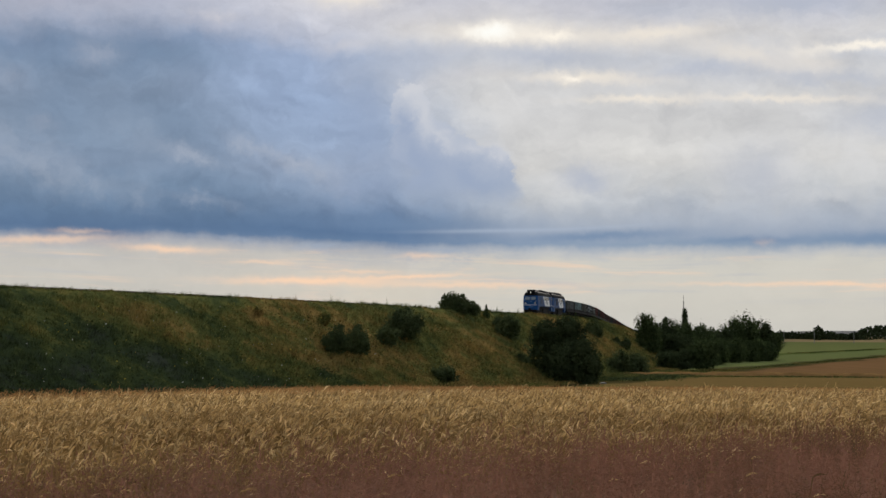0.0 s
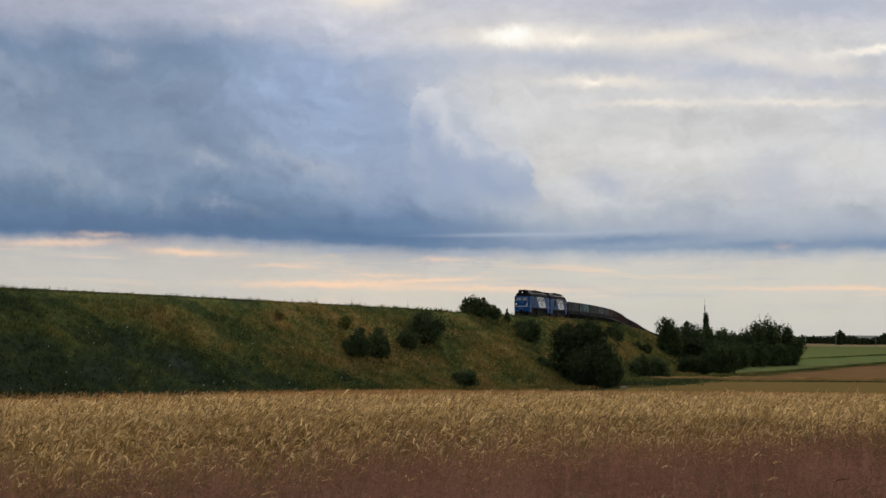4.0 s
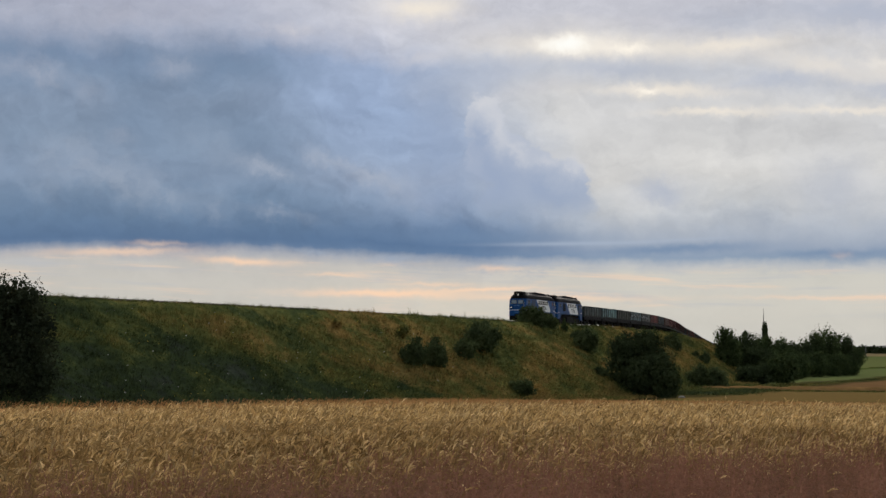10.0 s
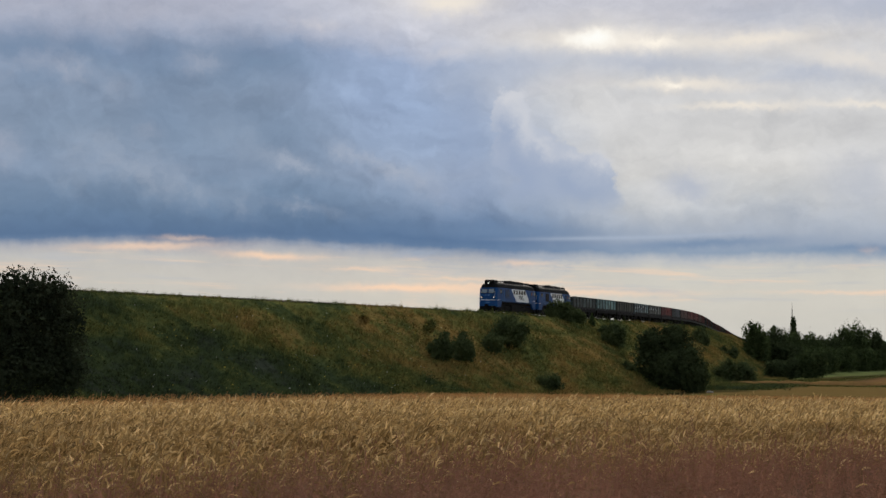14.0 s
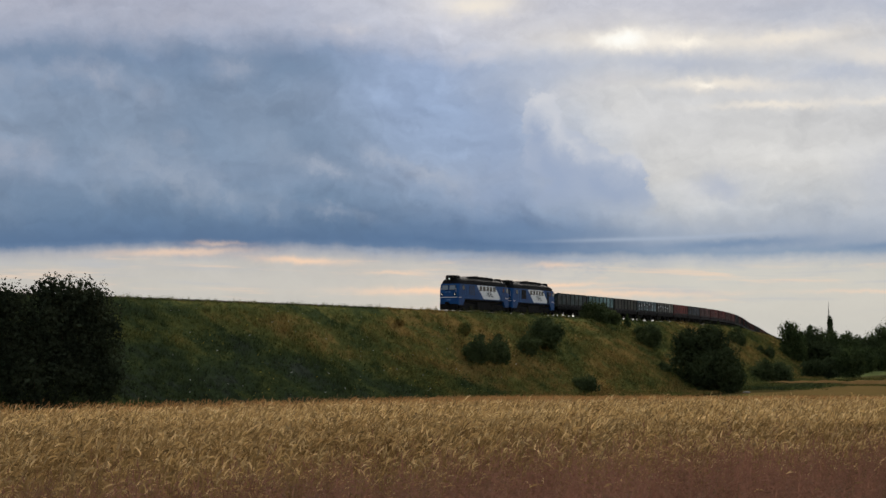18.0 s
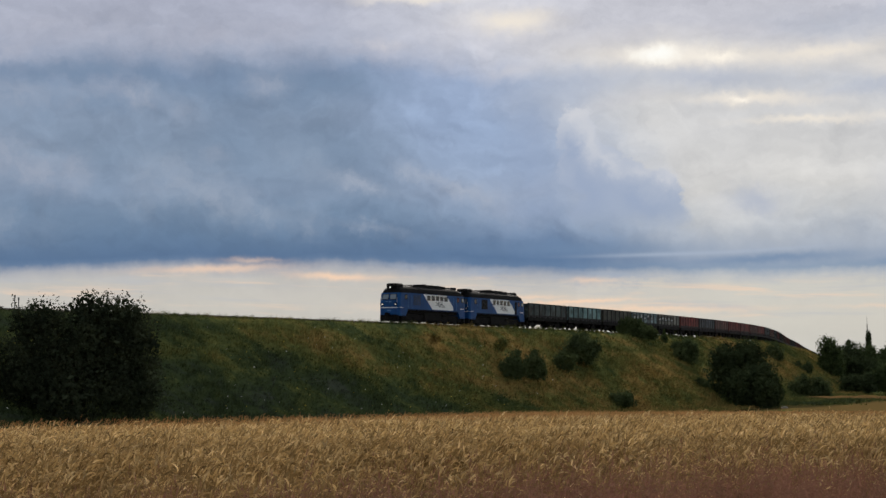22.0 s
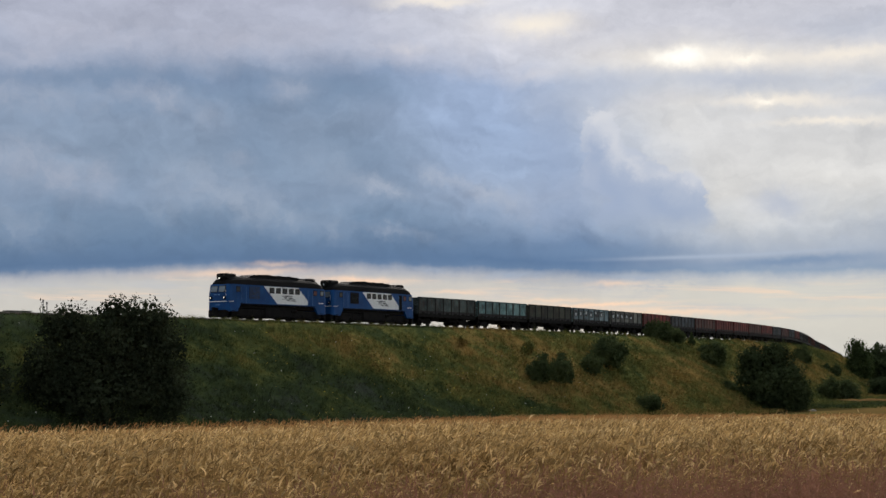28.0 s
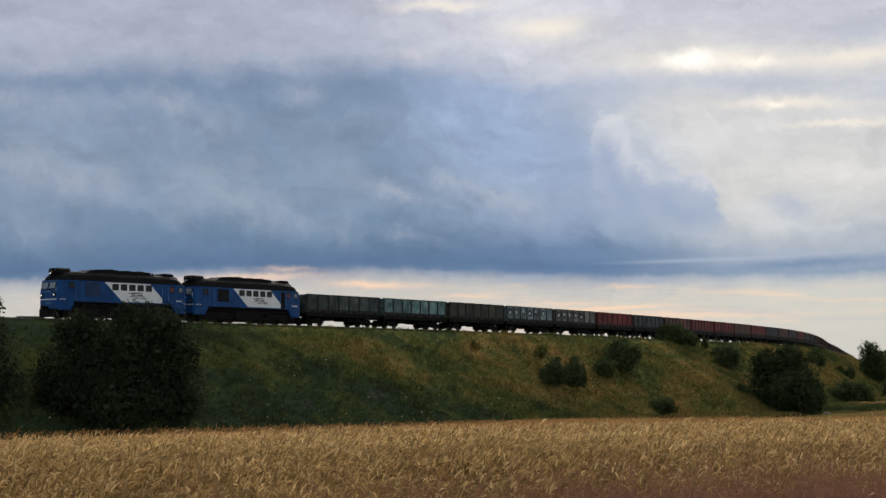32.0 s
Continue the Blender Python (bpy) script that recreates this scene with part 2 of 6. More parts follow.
    col = patches(col, ((0.55, 1.3, 0.8, 0.18, 4, 0.6), (1.25, 1.4, 0.3, 0.22, 20, 0.9), (2.0, 1.6, 0.3, 0.25, 30, 0.5), (-0.9, 1.4, 0.9, 0.25, 8, 0.6), (3.5, 1.15, 0.4, 0.18, -8, 0.7), (-1.3, 2.45, 0.7, 0.35, 10, 0.85), (-0.5, 2.75, 0.6, 0.28, 15, 0.8), (-1.7, 1.35, 0.5, 0.2, 5, 0.7), (0.1, 2.75, 0.3, 0.3, 0, 0.9), (2.55, 2.4, 0.2, 0.14, 0, 0.7)), (162, 170, 187), torn=torn)
    # heaped heads: lit above, with a sloping upper edge
    col = patches(col, ((1.75, 2.85, 0.6, 0.38, 8, 0.85), (2.6, 3.15, 0.6, 0.3, 26, 0.8), (3.35, 3.4, 0.45, 0.24, 28, 0.7), (4.25, 3.5, 0.35, 0.26, 20, 0.55), (4.15, 2.5, 0.45, 0.3, 20, 0.35), (1.1, 3.3, 0.4, 0.2, 0, 0.4), (-1.2, 3.6, 0.8, 0.3, 8, 0.5)), (156, 168, 186), torn=torn)
    col = patches(col, ((5.1, 2.9, 0.5, 0.13, 14, 0.7), (5.9, 2.68, 0.14, 0.12, 30, 0.6), (6.5, 2.87, 0.6, 0.12, 24, 0.75), (7.2, 3.15, 0.6, 0.16, 20, 0.5), (5.3, 3.68, 0.6, 0.1, 10, 0.4), (7.6, 3.3, 0.6, 0.3, 10, 0.4)), (174, 182, 197), torn=torn)
    # the towering head: a column and a shoulder falling to the right
    body = functools.reduce(lambda a, b: k.m("MINIMUM", a, b), [blob(*v, Xt, Yt) for v in ((8.98, 2.05, 0.36, 0.48), (9.2, 2.6, 0.55, 0.55), (9.75, 2.95, 0.62, 0.48), (10.35, 3.15, 0.52, 0.45), (9.9, 3.45, 1.1, 0.5))])
    inside = k.m("MULTIPLY", less(k.step(body, 0.84, 1.05)), less(k.step(Y, 3.2, 3.9)))
    tone = k.ramp(k.m("DIVIDE", k.m("SUBTRACT", Yt, 1.5), 2.3), [(0.05, srgb(203, 206, 214)), (0.3, srgb(186, 193, 207)), (0.62, srgb(169, 180, 200)), (0.95, srgb(154, 169, 193))])
    col = k.mix(k.m("MULTIPLY", inside, 0.94), col, tone)
    col = patches(col, ((8.85, 2.35, 0.16, 0.28, 0, 0.7), (9.3, 3.05, 0.3, 0.4, 20, 0.55), (8.6, 3.0, 0.5, 0.4, 0, 0.4), (10.3, 3.4, 0.5, 0.2, 0, 0.45), (8.2, 2.1, 0.4, 0.7, 0, 0.55), (9.05, 2.75, 0.14, 0.3, -20, 0.5), (9.9, 3.15, 0.3, 0.14, 30, 0.5), (8.2, 3.4, 0.6, 0.2, 0, 0.4)), (148, 164, 192))
    col = patches(col, ((8.98, 1.72, 0.2, 0.1, 0, 0.75), (9.2, 2.1, 0.14, 0.36, -12, 0.6), (9.52, 2.55, 0.28, 0.12, 40, 0.6), (10.6, 2.84, 0.22, 0.12, 30, 0.7), (10.1, 2.72, 0.26, 0.1, 20, 0.55)), (208, 210, 216))
    # puffs and grey shapes on the pale side
    col = patches(col, ((12.05, 3.3, 0.42, 0.24, 8, 0.75), (15.1, 3.2, 0.7, 0.5, 0, 0.5), (15.7, 0.25, 1.6, 0.26, 4, 0.75), (13.3, 0.3, 0.9, 0.2, 4, 0.45), (17.2, 2.3, 0.9, 0.3, 0, 0.6), (11.3, 1.08, 1.0, 0.16, 4, 0.6), (14.3, 1.35, 1.2, 0.13, -6, 0.55), (16.2, 1.55, 1.2, 0.14, 4, 0.6), (9.3, 1.1, 0.9, 0.25, -10, 0.5)), (174, 182, 199))
    col = patches(col, ((11.6, 3.4, 0.25, 0.2, 0, 0.7), (14.3, 2.9, 0.25, 0.3, 0, 0.6), (16.7, 2.85, 0.34, 0.4, 25, 0.85), (17.1, 3.2, 0.5, 0.2, 20, 0.6), (15.6, 3.15, 0.3, 0.2, 0, 0.5), (16.2, 3.6, 0.5, 0.1, 0, 0.5), (12.6, 3.1, 0.5, 0.1, 0, 0.4), (11.0, 2.2, 0.8, 0.4, 0, 0.4)), (216, 216, 217), torn=torn)
    # a pale line and dark slivers of the flat base
    Yf = k.m("ADD", Y, warp(3.0, 0.16, 83.0))
    col = patches(col, ((10.6, 4.18, 1.3, 0.035, -1, 0.7), (12.4, 4.12, 1.0, 0.03, -3, 0.35)), (172, 184, 202), X, Y)
    col = patches(col, ((12.3, 4.28, 1.4, 0.08, -2, 0.8), (9.2, 4.08, 1.6, 0.12, 0, 0.5), (15.0, 4.36, 0.9, 0.06, 0, 0.7), (17.3, 4.34, 1.3, 0.12, 0, 0.75)), (116, 140, 170), X, Yf)
    # bright breaks in the cover
    Xs = k.m("ADD", X, warp(2.0, 0.7, 61.0))
    Ys = k.m("ADD", Y, warp(2.6, 0.34, 71.0))
    col = patches(col, ((10.9, 0.72, 2.0, 0.2, 2, 0.6), (12.1, 1.5, 1.1, 0.1, 2, 0.8), (13.3, 0.72, 0.9, 0.1, -2, 0.8), (7.85, 0.08, 0.7, 0.2, 0, 0.95), (6.0, -0.35, 0.8, 0.09, 0, 0.8), (14.9, 1.15, 0.9, 0.16, 12, 0.6), (13.0, 1.9, 0.9, 0.06, 0, 0.8), (15.5, 1.9, 1.3, 0.06, 2, 0.7), (16.0, 1.22, 0.5, 0.2, 20, 0.5)), (240, 231, 218), Xs, Ys)
    col = patches(col, ((5.6, 0.45, 0.5, 0.1, 4, 0.5), (7.9, 0.95, 0.4, 0.12, -14, 0.5), (11.2, 0.3, 1.2, 0.1, 0, 0.4), (9.4, 0.4, 0.9, 0.14, -6, 0.4), (10.0, 1.4, 0.8, 0.12, -12, 0.35)), (214, 211, 214), Xs, Ys, torn)
    col = patches(col, ((10.45, 0.68, 0.5, 0.15, 0, 1.0), (11.5, 0.75, 0.4, 0.07, 0, 0.95), (17.0, 1.05, 1.0, 0.07, -2, 0.9), (11.85, 1.5, 0.16, 0.05, 10, 0.9)), (255, 247, 234), Xs, Ys)
    col = patches(col, ((10.43, 0.68, 0.3, 0.1, 0, 1.0),), (255, 255, 250), Xs, Ys)
    # torn grey shreds hanging under the base
    shred = k.noise(k.stretch(P, 0.45, 1.8, 1.0), 1.2, 6, 0.65, 0.5)
    under = k.m("SUBTRACT", Y, arch)
    hang = times(k.step(under, 4.28, 4.4), less(k.step(under, 4.4, 4.8)), k.step(X, 3.5, 6.5), less(k.m("MULTIPLY", k.step(X, 9.5, 11.5), 0.7)))
    col = k.mix(times(k.step(shred, 0.44, 0.6), hang, 0.75), col, srgb(160, 171, 188))
    # thin warm streaks and grey wisps over the horizon
    st = k.noise(k.stretch(P, 0.32, 3.6, 1.0), 1.0, 6, 0.62, 0.4)
    band = k.m("MULTIPLY", k.step(under, 4.4, 4.6), less(k.step(Y, 5.2, 5.6)))
    col = k.mix(times(k.step(st, 0.5, 0.72), band, 0.75), col, srgb(240, 210, 184))
    grey = k.noise(k.stretch(P, 0.25, 2.6, 1.0), 1.3, 6, 0.62, 0.3)
    col = k.mix(times(k.step(grey, 0.5, 0.7), band, 0.5), col, srgb(184, 187, 193))
    col = patches(col, ((7.3, 5.08, 1.4, 0.06, 0, 0.9), (9.0, 5.0, 0.9, 0.035, -2, 0.8), (8.1, 4.92, 0.6, 0.03, 0, 0.5), (4.7, 4.54, 0.7, 0.06, 2, 0.8), (6.3, 4.76, 0.4, 0.03, 0, 0.5), (10.0, 5.15, 1.6, 0.05, 0, 0.6), (2.6, 4.4, 1.1, 0.06, -2, 0.6), (3.2, 4.25, 0.5, 0.04, 0, 0.4), (9.2, 4.63, 0.4, 0.04, 0, 0.5), (14.8, 5.12, 1.2, 0.03, 0, 0.4), (16.6, 5.14, 0.8, 0.03, 0, 0.6), (15.22, 4.4, 0.12, 0.06, 0, 0.2)), (252, 214, 182), Xs, Yf)
    em = k.n.new("ShaderNodeEmission")
    k.put(em.inputs["Color"], col)
    em.inputs["Strength"].default_value = 0.745
    k.l.new(em.outputs[0], k.n["Material Output"].inputs[0])
    return mt


def sky_sheet():
    """The clouded part of the sky before the camera, a piece of a wide sphere."""
    bm = bmesh.new()
    rows = []
    for j in range(13):
        e = radians(-1.5 + 18.5 * j / 12)
        rows.append([bm.verts.new((4300 * math.sin(a) * math.cos(e), 4300 * math.cos(a) * math.cos(e), 4300 * math.sin(e)))
                     for a in (radians(-46 + 92 * i / 40) for i in range(41))])
    for r0, r1 in zip(rows, rows[1:]):
        for i in range(40):
            bm.faces.new((r0[i], r1[i], r1[i + 1], r0[i + 1]))
    me = bpy.data.meshes.new("sky_backdrop")
    bm.to_mesh(me)
    bm.free()
    me.materials.append(sky_material())
    ob = new("backdrop", me)
    ob.location = EYE
    return tagged(ob, "evening sky with a blue-grey cloud bank and pale bright breaks", "sky", kind="structure")


sky_backdrop = sky_sheet()


# ---- mesh helpers ----
def part(name, bm, material, parent, label=""):
    me = bpy.data.meshes.new(name)
    bm.to_mesh(me)
    bm.free()
    me.materials.append(material)
    ob = new(name, me)
    ob.parent = parent
    if label:
        ob["label"] = label
    return ob


def again(ob, x, y, z, parent=None):
    """The same piece once more at another place of its thing."""
    o = bpy.data.objects.new(ob.name.split(".")[0], ob.data)
    scene.collection.objects.link(o)
    o.parent = parent or ob.parent
    o.location = (x, y, z)
    return o


def box(bm, x0, x1, y0, y1, z0, z1, bevel=0.0):
    r = bmesh.ops.create_cube(bm, size=1.0, matrix=Matrix.LocRotScale(((x0 + x1) / 2, (y0 + y1) / 2, (z0 + z1) / 2), None, (x1 - x0, y1 - y0, z1 - z0)))
    if bevel:
        es = list({e for v in r["verts"] for e in v.link_edges})
        bmesh.ops.bevel(bm, geom=es, offset=bevel, segments=2, affect="EDGES", clamp_overlap=True)
    return bm


def boxes(*items, bevel=0.0):
    bm = bmesh.new()
    for it in items:
        box(bm, *it, bevel=bevel)
    return bm


def tube(bm, a, b, r0, r1, n=10, caps=True):
    a, b = Vector(a), Vector(b)
    q = (b - a).to_track_quat("Z", "Y").to_matrix().to_4x4()
    bmesh.ops.create_cone(bm, cap_ends=caps, segments=n, radius1=r0, radius2=r1, depth=(b - a).length, matrix=Matrix.Translation((a + b) / 2) @ q)
    return bm


def prism(bm, outline, along0, along1, axis="y"):
    """A solid from an outline (pairs in the two other axes) pulled along one axis."""
    def p(u, v, w):
        return {"y": (u, w, v), "x": (w, u, v), "z": (u, v, w)}[axis]
    a = [bm.verts.new(p(u, v, along0)) for u, v in outline]
    b = [bm.verts.new(p(u, v, along1)) for u, v in outline]
    n = len(a)
    bm.faces.new(a)
    bm.faces.new(b[::-1])
    for i in range(n):
        bm.faces.new((a[i], b[i], b[(i + 1) % n], a[(i + 1) % n]))
    bmesh.ops.recalc_face_normals(bm, faces=bm.faces[:])
    return bm


def mesh_from(name, verts, faces, material):
    """A mesh from arrays: verts (n, 3), faces (m, 3 or 4)."""
    me = bpy.data.meshes.new(name)
    verts, faces = np.asarray(verts, np.float32), np.asarray(faces, np.int32)
    m, w = faces.shape
    me.vertices.add(len(verts))
    me.vertices.foreach_set("co", verts.ravel())
    me.loops.add(m * w)
    me.loops.foreach_set("vertex_index", faces.ravel())
    me.polygons.add(m)
    me.polygons.foreach_set("loop_start", np.arange(0, m * w, w, dtype=np.int32))
    me.update(calc_edges=True)
    me.materials.append(material)
    return me


def scatter(template, faces, places, turns, sizes, leans=None):
    """Many copies of a small shape in one pair of arrays; leans are shifts of x and y for each metre of height."""
    c, s = np.cos(turns)[:, None], np.sin(turns)[:, None]
    t = np.asarray(template, np.float32)
    sx = sizes[:, None] if sizes.ndim == 1 else sizes[:, 0:1]
    sz = sizes[:, None] if sizes.ndim == 1 else sizes[:, 1:2]
    x, y, z = t[None, :, 0] * sx, t[None, :, 1] * sx, t[None, :, 2] * sz
    X, Y = x * c - y * s, x * s + y * c
    if leans is not None:
        X, Y = X + leans[:, 0:1] * z, Y + leans[:, 1:2] * z
    V = np.stack([X + places[:, 0:1], Y + places[:, 1:2], z + places[:, 2:3]], -1).reshape(-1, 3)
    n = len(t)
    Fc = (np.asarray(faces, np.int32)[None] + (np.arange(len(places)) * n)[:, None, None]).reshape(-1, len(faces[0]))
    return V, Fc


# ---- the line of the railway ----
# s runs back along the track from where the train's head stands at the end; metres
BEND_AT, BEND = (-40, 60, 160, 260, 320, 400, 520, 800), (0.3246, 0.1836, 0.1306, 0.1084, 0.0602, -0.0312, -0.0027, -0.0272)
RISE_AT, RISE = (-40, 150, 270, 330, 400, 500, 800), (7.126, 5.684, 5.275, 4.6, 4.55, 4.0, -1.0)
TRACK_S = np.arange(-140.0, 1101.0, 1.0)
_k = np.interp(TRACK_S, BEND_AT, BEND) / 100
_h = np.concatenate([[0], np.cumsum((_k[1:] + _k[:-1]) / 2)])
TRACK_H = _h - np.interp(-40, TRACK_S, _h) + 0.7871
_x = np.concatenate([[0], np.cumsum((np.cos(TRACK_H[1:]) + np.cos(TRACK_H[:-1])) / 2)])
_y = np.concatenate([[0], np.cumsum((np.sin(TRACK_H[1:]) + np.sin(TRACK_H[:-1])) / 2)])
TRACK_X = _x - np.interp(0, TRACK_S, _x) - 46.39
TRACK_Y = _y - np.interp(0, TRACK_S, _y) + 158.57
_z = np.interp(TRACK_S, RISE_AT, RISE) + np.where(TRACK_S < -40, (-40 - TRACK_S) * 0.0055, 0)
TRACK_Z = np.convolve(np.pad(_z, 40, mode="edge"), np.ones(81) / 81, "valid")


def track(s, aside=0.0, up=0.0):
    """The place s along the track; aside is towards the camera's side."""
    a = np.interp(s, TRACK_S, TRACK_H)
    return (np.interp(s, TRACK_S, TRACK_X) + aside * np.sin(a), np.interp(s, TRACK_S, TRACK_Y) - aside * np.cos(a), np.interp(s, TRACK_S, TRACK_Z) + up)


def waves(x, y, k, seed):
    """Cheap uneven ground, about -1 to 1."""
    return (np.sin(x * k + seed) * np.cos(y * k * 1.13 + 2 * seed) + 0.6 * np.sin(x * k * 2.3 + y * k * 1.7 + seed * 3) + 0.4 * np.cos(x * k * 4.1 - y * k * 3.3 + seed)) / 2


def ground_z(x, y):
    """The field is nearly level at first, falls away past a low crest, and flattens into the plain."""
    d = np.hypot(x, y)
    fall = 1.69 + 0.0075 * d + 0.0232 * 4.0 * np.logaddexp(0.0, (d - 27.0) / 4.0)
    fall = -np.logaddexp(-3.0 * fall, -3.0 * 7.5) / 3.0
    fall = fall + 0.008 * np.clip(-np.asarray(x, float), 0, 40)
    return 2.0 - fall + 0.04 * waves(x, y, 0.11, 1.0) * np.clip(d / 60, 0, 1)


def side_of_track(x, y):
    """The nearest s, and the way aside from the middle of the track (towards the camera's side)."""
    x, y = np.asarray(x, float), np.asarray(y, float)
    sx, sy = TRACK_X[::4], TRACK_Y[::4]
    i = np.argmin((x[..., None] - sx) ** 2 + (y[..., None] - sy) ** 2, axis=-1) * 4
    a = TRACK_H[i]
    dx, dy = x - TRACK_X[i], y - TRACK_Y[i]
    return TRACK_S[i] + dx * np.cos(a) + dy * np.sin(a), dx * np.sin(a) - dy * np.cos(a)


def bank_drop(aside):
    """How far the bank lies below the rails, by the way aside."""
    q = np.abs(aside)
    return 0.32 + 0.05 * np.clip(q - 2.6, 0, 2.2) + np.clip(q - 4.8, 0, 200) / 1.6


def shoulder(s):
    """How much wider the bank's top grows on the near side, where the line runs into higher ground."""
    k = np.clip((np.asarray(s, float) - 235.0) / 70.0, 0, 1)
    return 4.6 * k * k * (3 - 2 * k)


def land_z(x, y):
    s, q = side_of_track(x, y)
    lower = np.where(q > 4.8, 0.34 * shoulder(s), 0.0)
    q = np.where(q > 4.8, np.maximum(q - shoulder(s), 4.8), q)
    bump = 0.22 * waves(np.asarray(x), np.asarray(y), 0.33, 4.0) * np.clip((np.abs(q) - 4.5) / 3, 0, 1)
    return np.maximum(ground_z(x, y), np.interp(s, TRACK_S, TRACK_Z) - bank_drop(q) - lower + bump)


# ---- materials ----
LEAF = shade("dark_leaves", [srgb(46, 55, 37), srgb(60, 69, 45), srgb(74, 83, 55)], 0.5, 3.0, 0.9, bump=0, vary=0.14, world_space=True, island=True, through_light=0.12, gloss=0.0)
LEAF_DEEP = shade("deep_leaves", [srgb(36, 42, 32), srgb(51, 57, 42), srgb(68, 74, 54)], 0.5, 3.0, 0.8, bump=0, vary=0.3, world_space=True, island=True, through_light=0.1, gloss=0.0)
LEAF_OLIVE = shade("olive_leaves", [srgb(51, 61, 39), srgb(66, 77, 47), srgb(82, 92, 57)], 0.5, 3.0, 0.9, bump=0, vary=0.14, world_space=True, island=True, through_light=0.12, gloss=0.0)
LEAF_BUSH = shade("bush_leaves", [srgb(58, 67, 44), srgb(75, 84, 54), srgb(92, 100, 65)], 0.5, 3.0, 0.9, bump=0, vary=0.12, world_space=True, island=True, through_light=0.14, gloss=0.0)
BARK = shade("bark", [srgb(52, 44, 36), srgb(78, 68, 56)], 3.0, 20.0, 0.9, bump=0.4)
STEEL = shade("rail_steel", [srgb(70, 58, 50), srgb(110, 100, 92)], 2.0, 30.0, 0.5, 0.7)
BALLAST = shade("ballast", [srgb(40, 34, 30), srgb(64, 56, 48)], 1.2, 9.0, 0.95, bump=0.6, world_space=True, gloss=0.0)
SLEEPER = shade("concrete_sleeper", [srgb(120, 116, 108), srgb(90, 86, 80)], 2.0, 20.0, 0.9)


def grass_colour(k, v):
    """Patches of green, olive and dry straw grass along a bank."""
    big = k.noise(k.stretch(v, 1.0, 1.0, 2.2), 0.045, 5, 0.62, 0.6)
    mid = k.noise(v, 0.34, 6, 0.72, 0.4)
    fac = k.m("ADD", k.m("MULTIPLY", big, 0.55), k.m("MULTIPLY", mid, 0.45))
    # lush at the near end and low down; past a slanting line the slope has dried to straw
    z = k.split(v)[2]
    y = k.split(v)[1]
    line = k.m("ADD", k.m("SUBTRACT", y, 180.0), k.m("MULTIPLY", z, 1.5))
    line = k.m("ADD", line, k.m("MULTIPLY", k.m("SUBTRACT", k.noise(v, 0.12, 4, 0.6), 0.5), 16.0))
    fac = k.m("ADD", fac, k.m("MULTIPLY", k.m("SUBTRACT", k.step(line, -6.0, 6.0), 0.56), 0.11))
    fac = k.m("ADD", fac, k.m("MULTIPLY", k.m("SUBTRACT", 1.0, k.step(line, -30.0, -10.0)), -0.006))
    fac = k.m("SUBTRACT", fac, k.m("MULTIPLY", k.step(y, 205.0, 240.0), 0.022))
    # fresher growth along the crest and in the damp at the foot
    fresh = k.m("ADD", k.m("MULTIPLY", k.step(z, 4.4, 5.6), 0.04), k.m("MULTIPLY", k.step(z, -0.6, -2.6), 0.035))
    fac = k.m("SUBTRACT", fac, fresh)
    # greener hollows run down the slope
    gully = k.noise(k.stretch(v, 1.0, 0.5, 0.4), 0.16, 4, 0.6, 1.0)
    fac = k.m("SUBTRACT", fac, k.m("MULTIPLY", k.step(gully, 0.52, 0.66), 0.045))
    return k.ramp(fac, [(0.3, srgb(65, 70, 58)), (0.37, srgb(62, 72, 48)), (0.42, srgb(66, 75, 46)), (0.47, srgb(86, 91, 51)), (0.52, srgb(102, 99, 54)), (0.58, srgb(128, 108, 62)), (0.66, srgb(148, 120, 70))])


def grass_material(name, blades=False):
    mt = bpy.data.materials.new(name)
    mt.use_nodes = True
    k = Nodes(mt.node_tree)
    b = k.n["Principled BSDF"]
    g = k.n.new("ShaderNodeNewGeometry")
    v = g.outputs["Position"]
    col = grass_colour(k, v)
    fine = k.noise(v, 2.2, 5, 0.7)
    val = k.m("ADD", 0.55, k.m("MULTIPLY", fine, 0.9))
    if blades:
        val = k.m("MULTIPLY", val, k.m("ADD", 0.45, k.m("MULTIPLY", g.outputs["Random Per Island"], 1.05)))
    hsv = k.n.new("ShaderNodeHueSaturation")
    k.put(hsv.inputs["Value"], val)
    k.put(hsv.inputs["Color"], col)
    k.put(b.inputs["Base Color"], hsv.outputs[0])
    b.inputs["Roughness"].default_value, b.inputs["Specular IOR Level"].default_value = 0.9, 0.0
    if not blades:
        bp = k.n.new("ShaderNodeBump")
        bp.inputs["Strength"].default_value, bp.inputs["Distance"].default_value = 0.8, 0.4
        k.put(bp.inputs["Height"], fine)
        k.l.new(bp.outputs[0], b.inputs["Normal"])
    else:
        tr = k.n.new("ShaderNodeBsdfTranslucent")
        k.put(tr.inputs["Color"], hsv.outputs[0])
        mx = k.n.new("ShaderNodeMixShader")
        mx.inputs[0].default_value = 0.12
        k.l.new(b.outputs[0], mx.inputs[1])
        k.l.new(tr.outputs[0], mx.inputs[2])
        k.l.new(mx.outputs[0], k.n["Material Output"].inputs[0])
    return mt


GRASS, BLADES = grass_material("bank_grass"), grass_material("grass_blades", True)


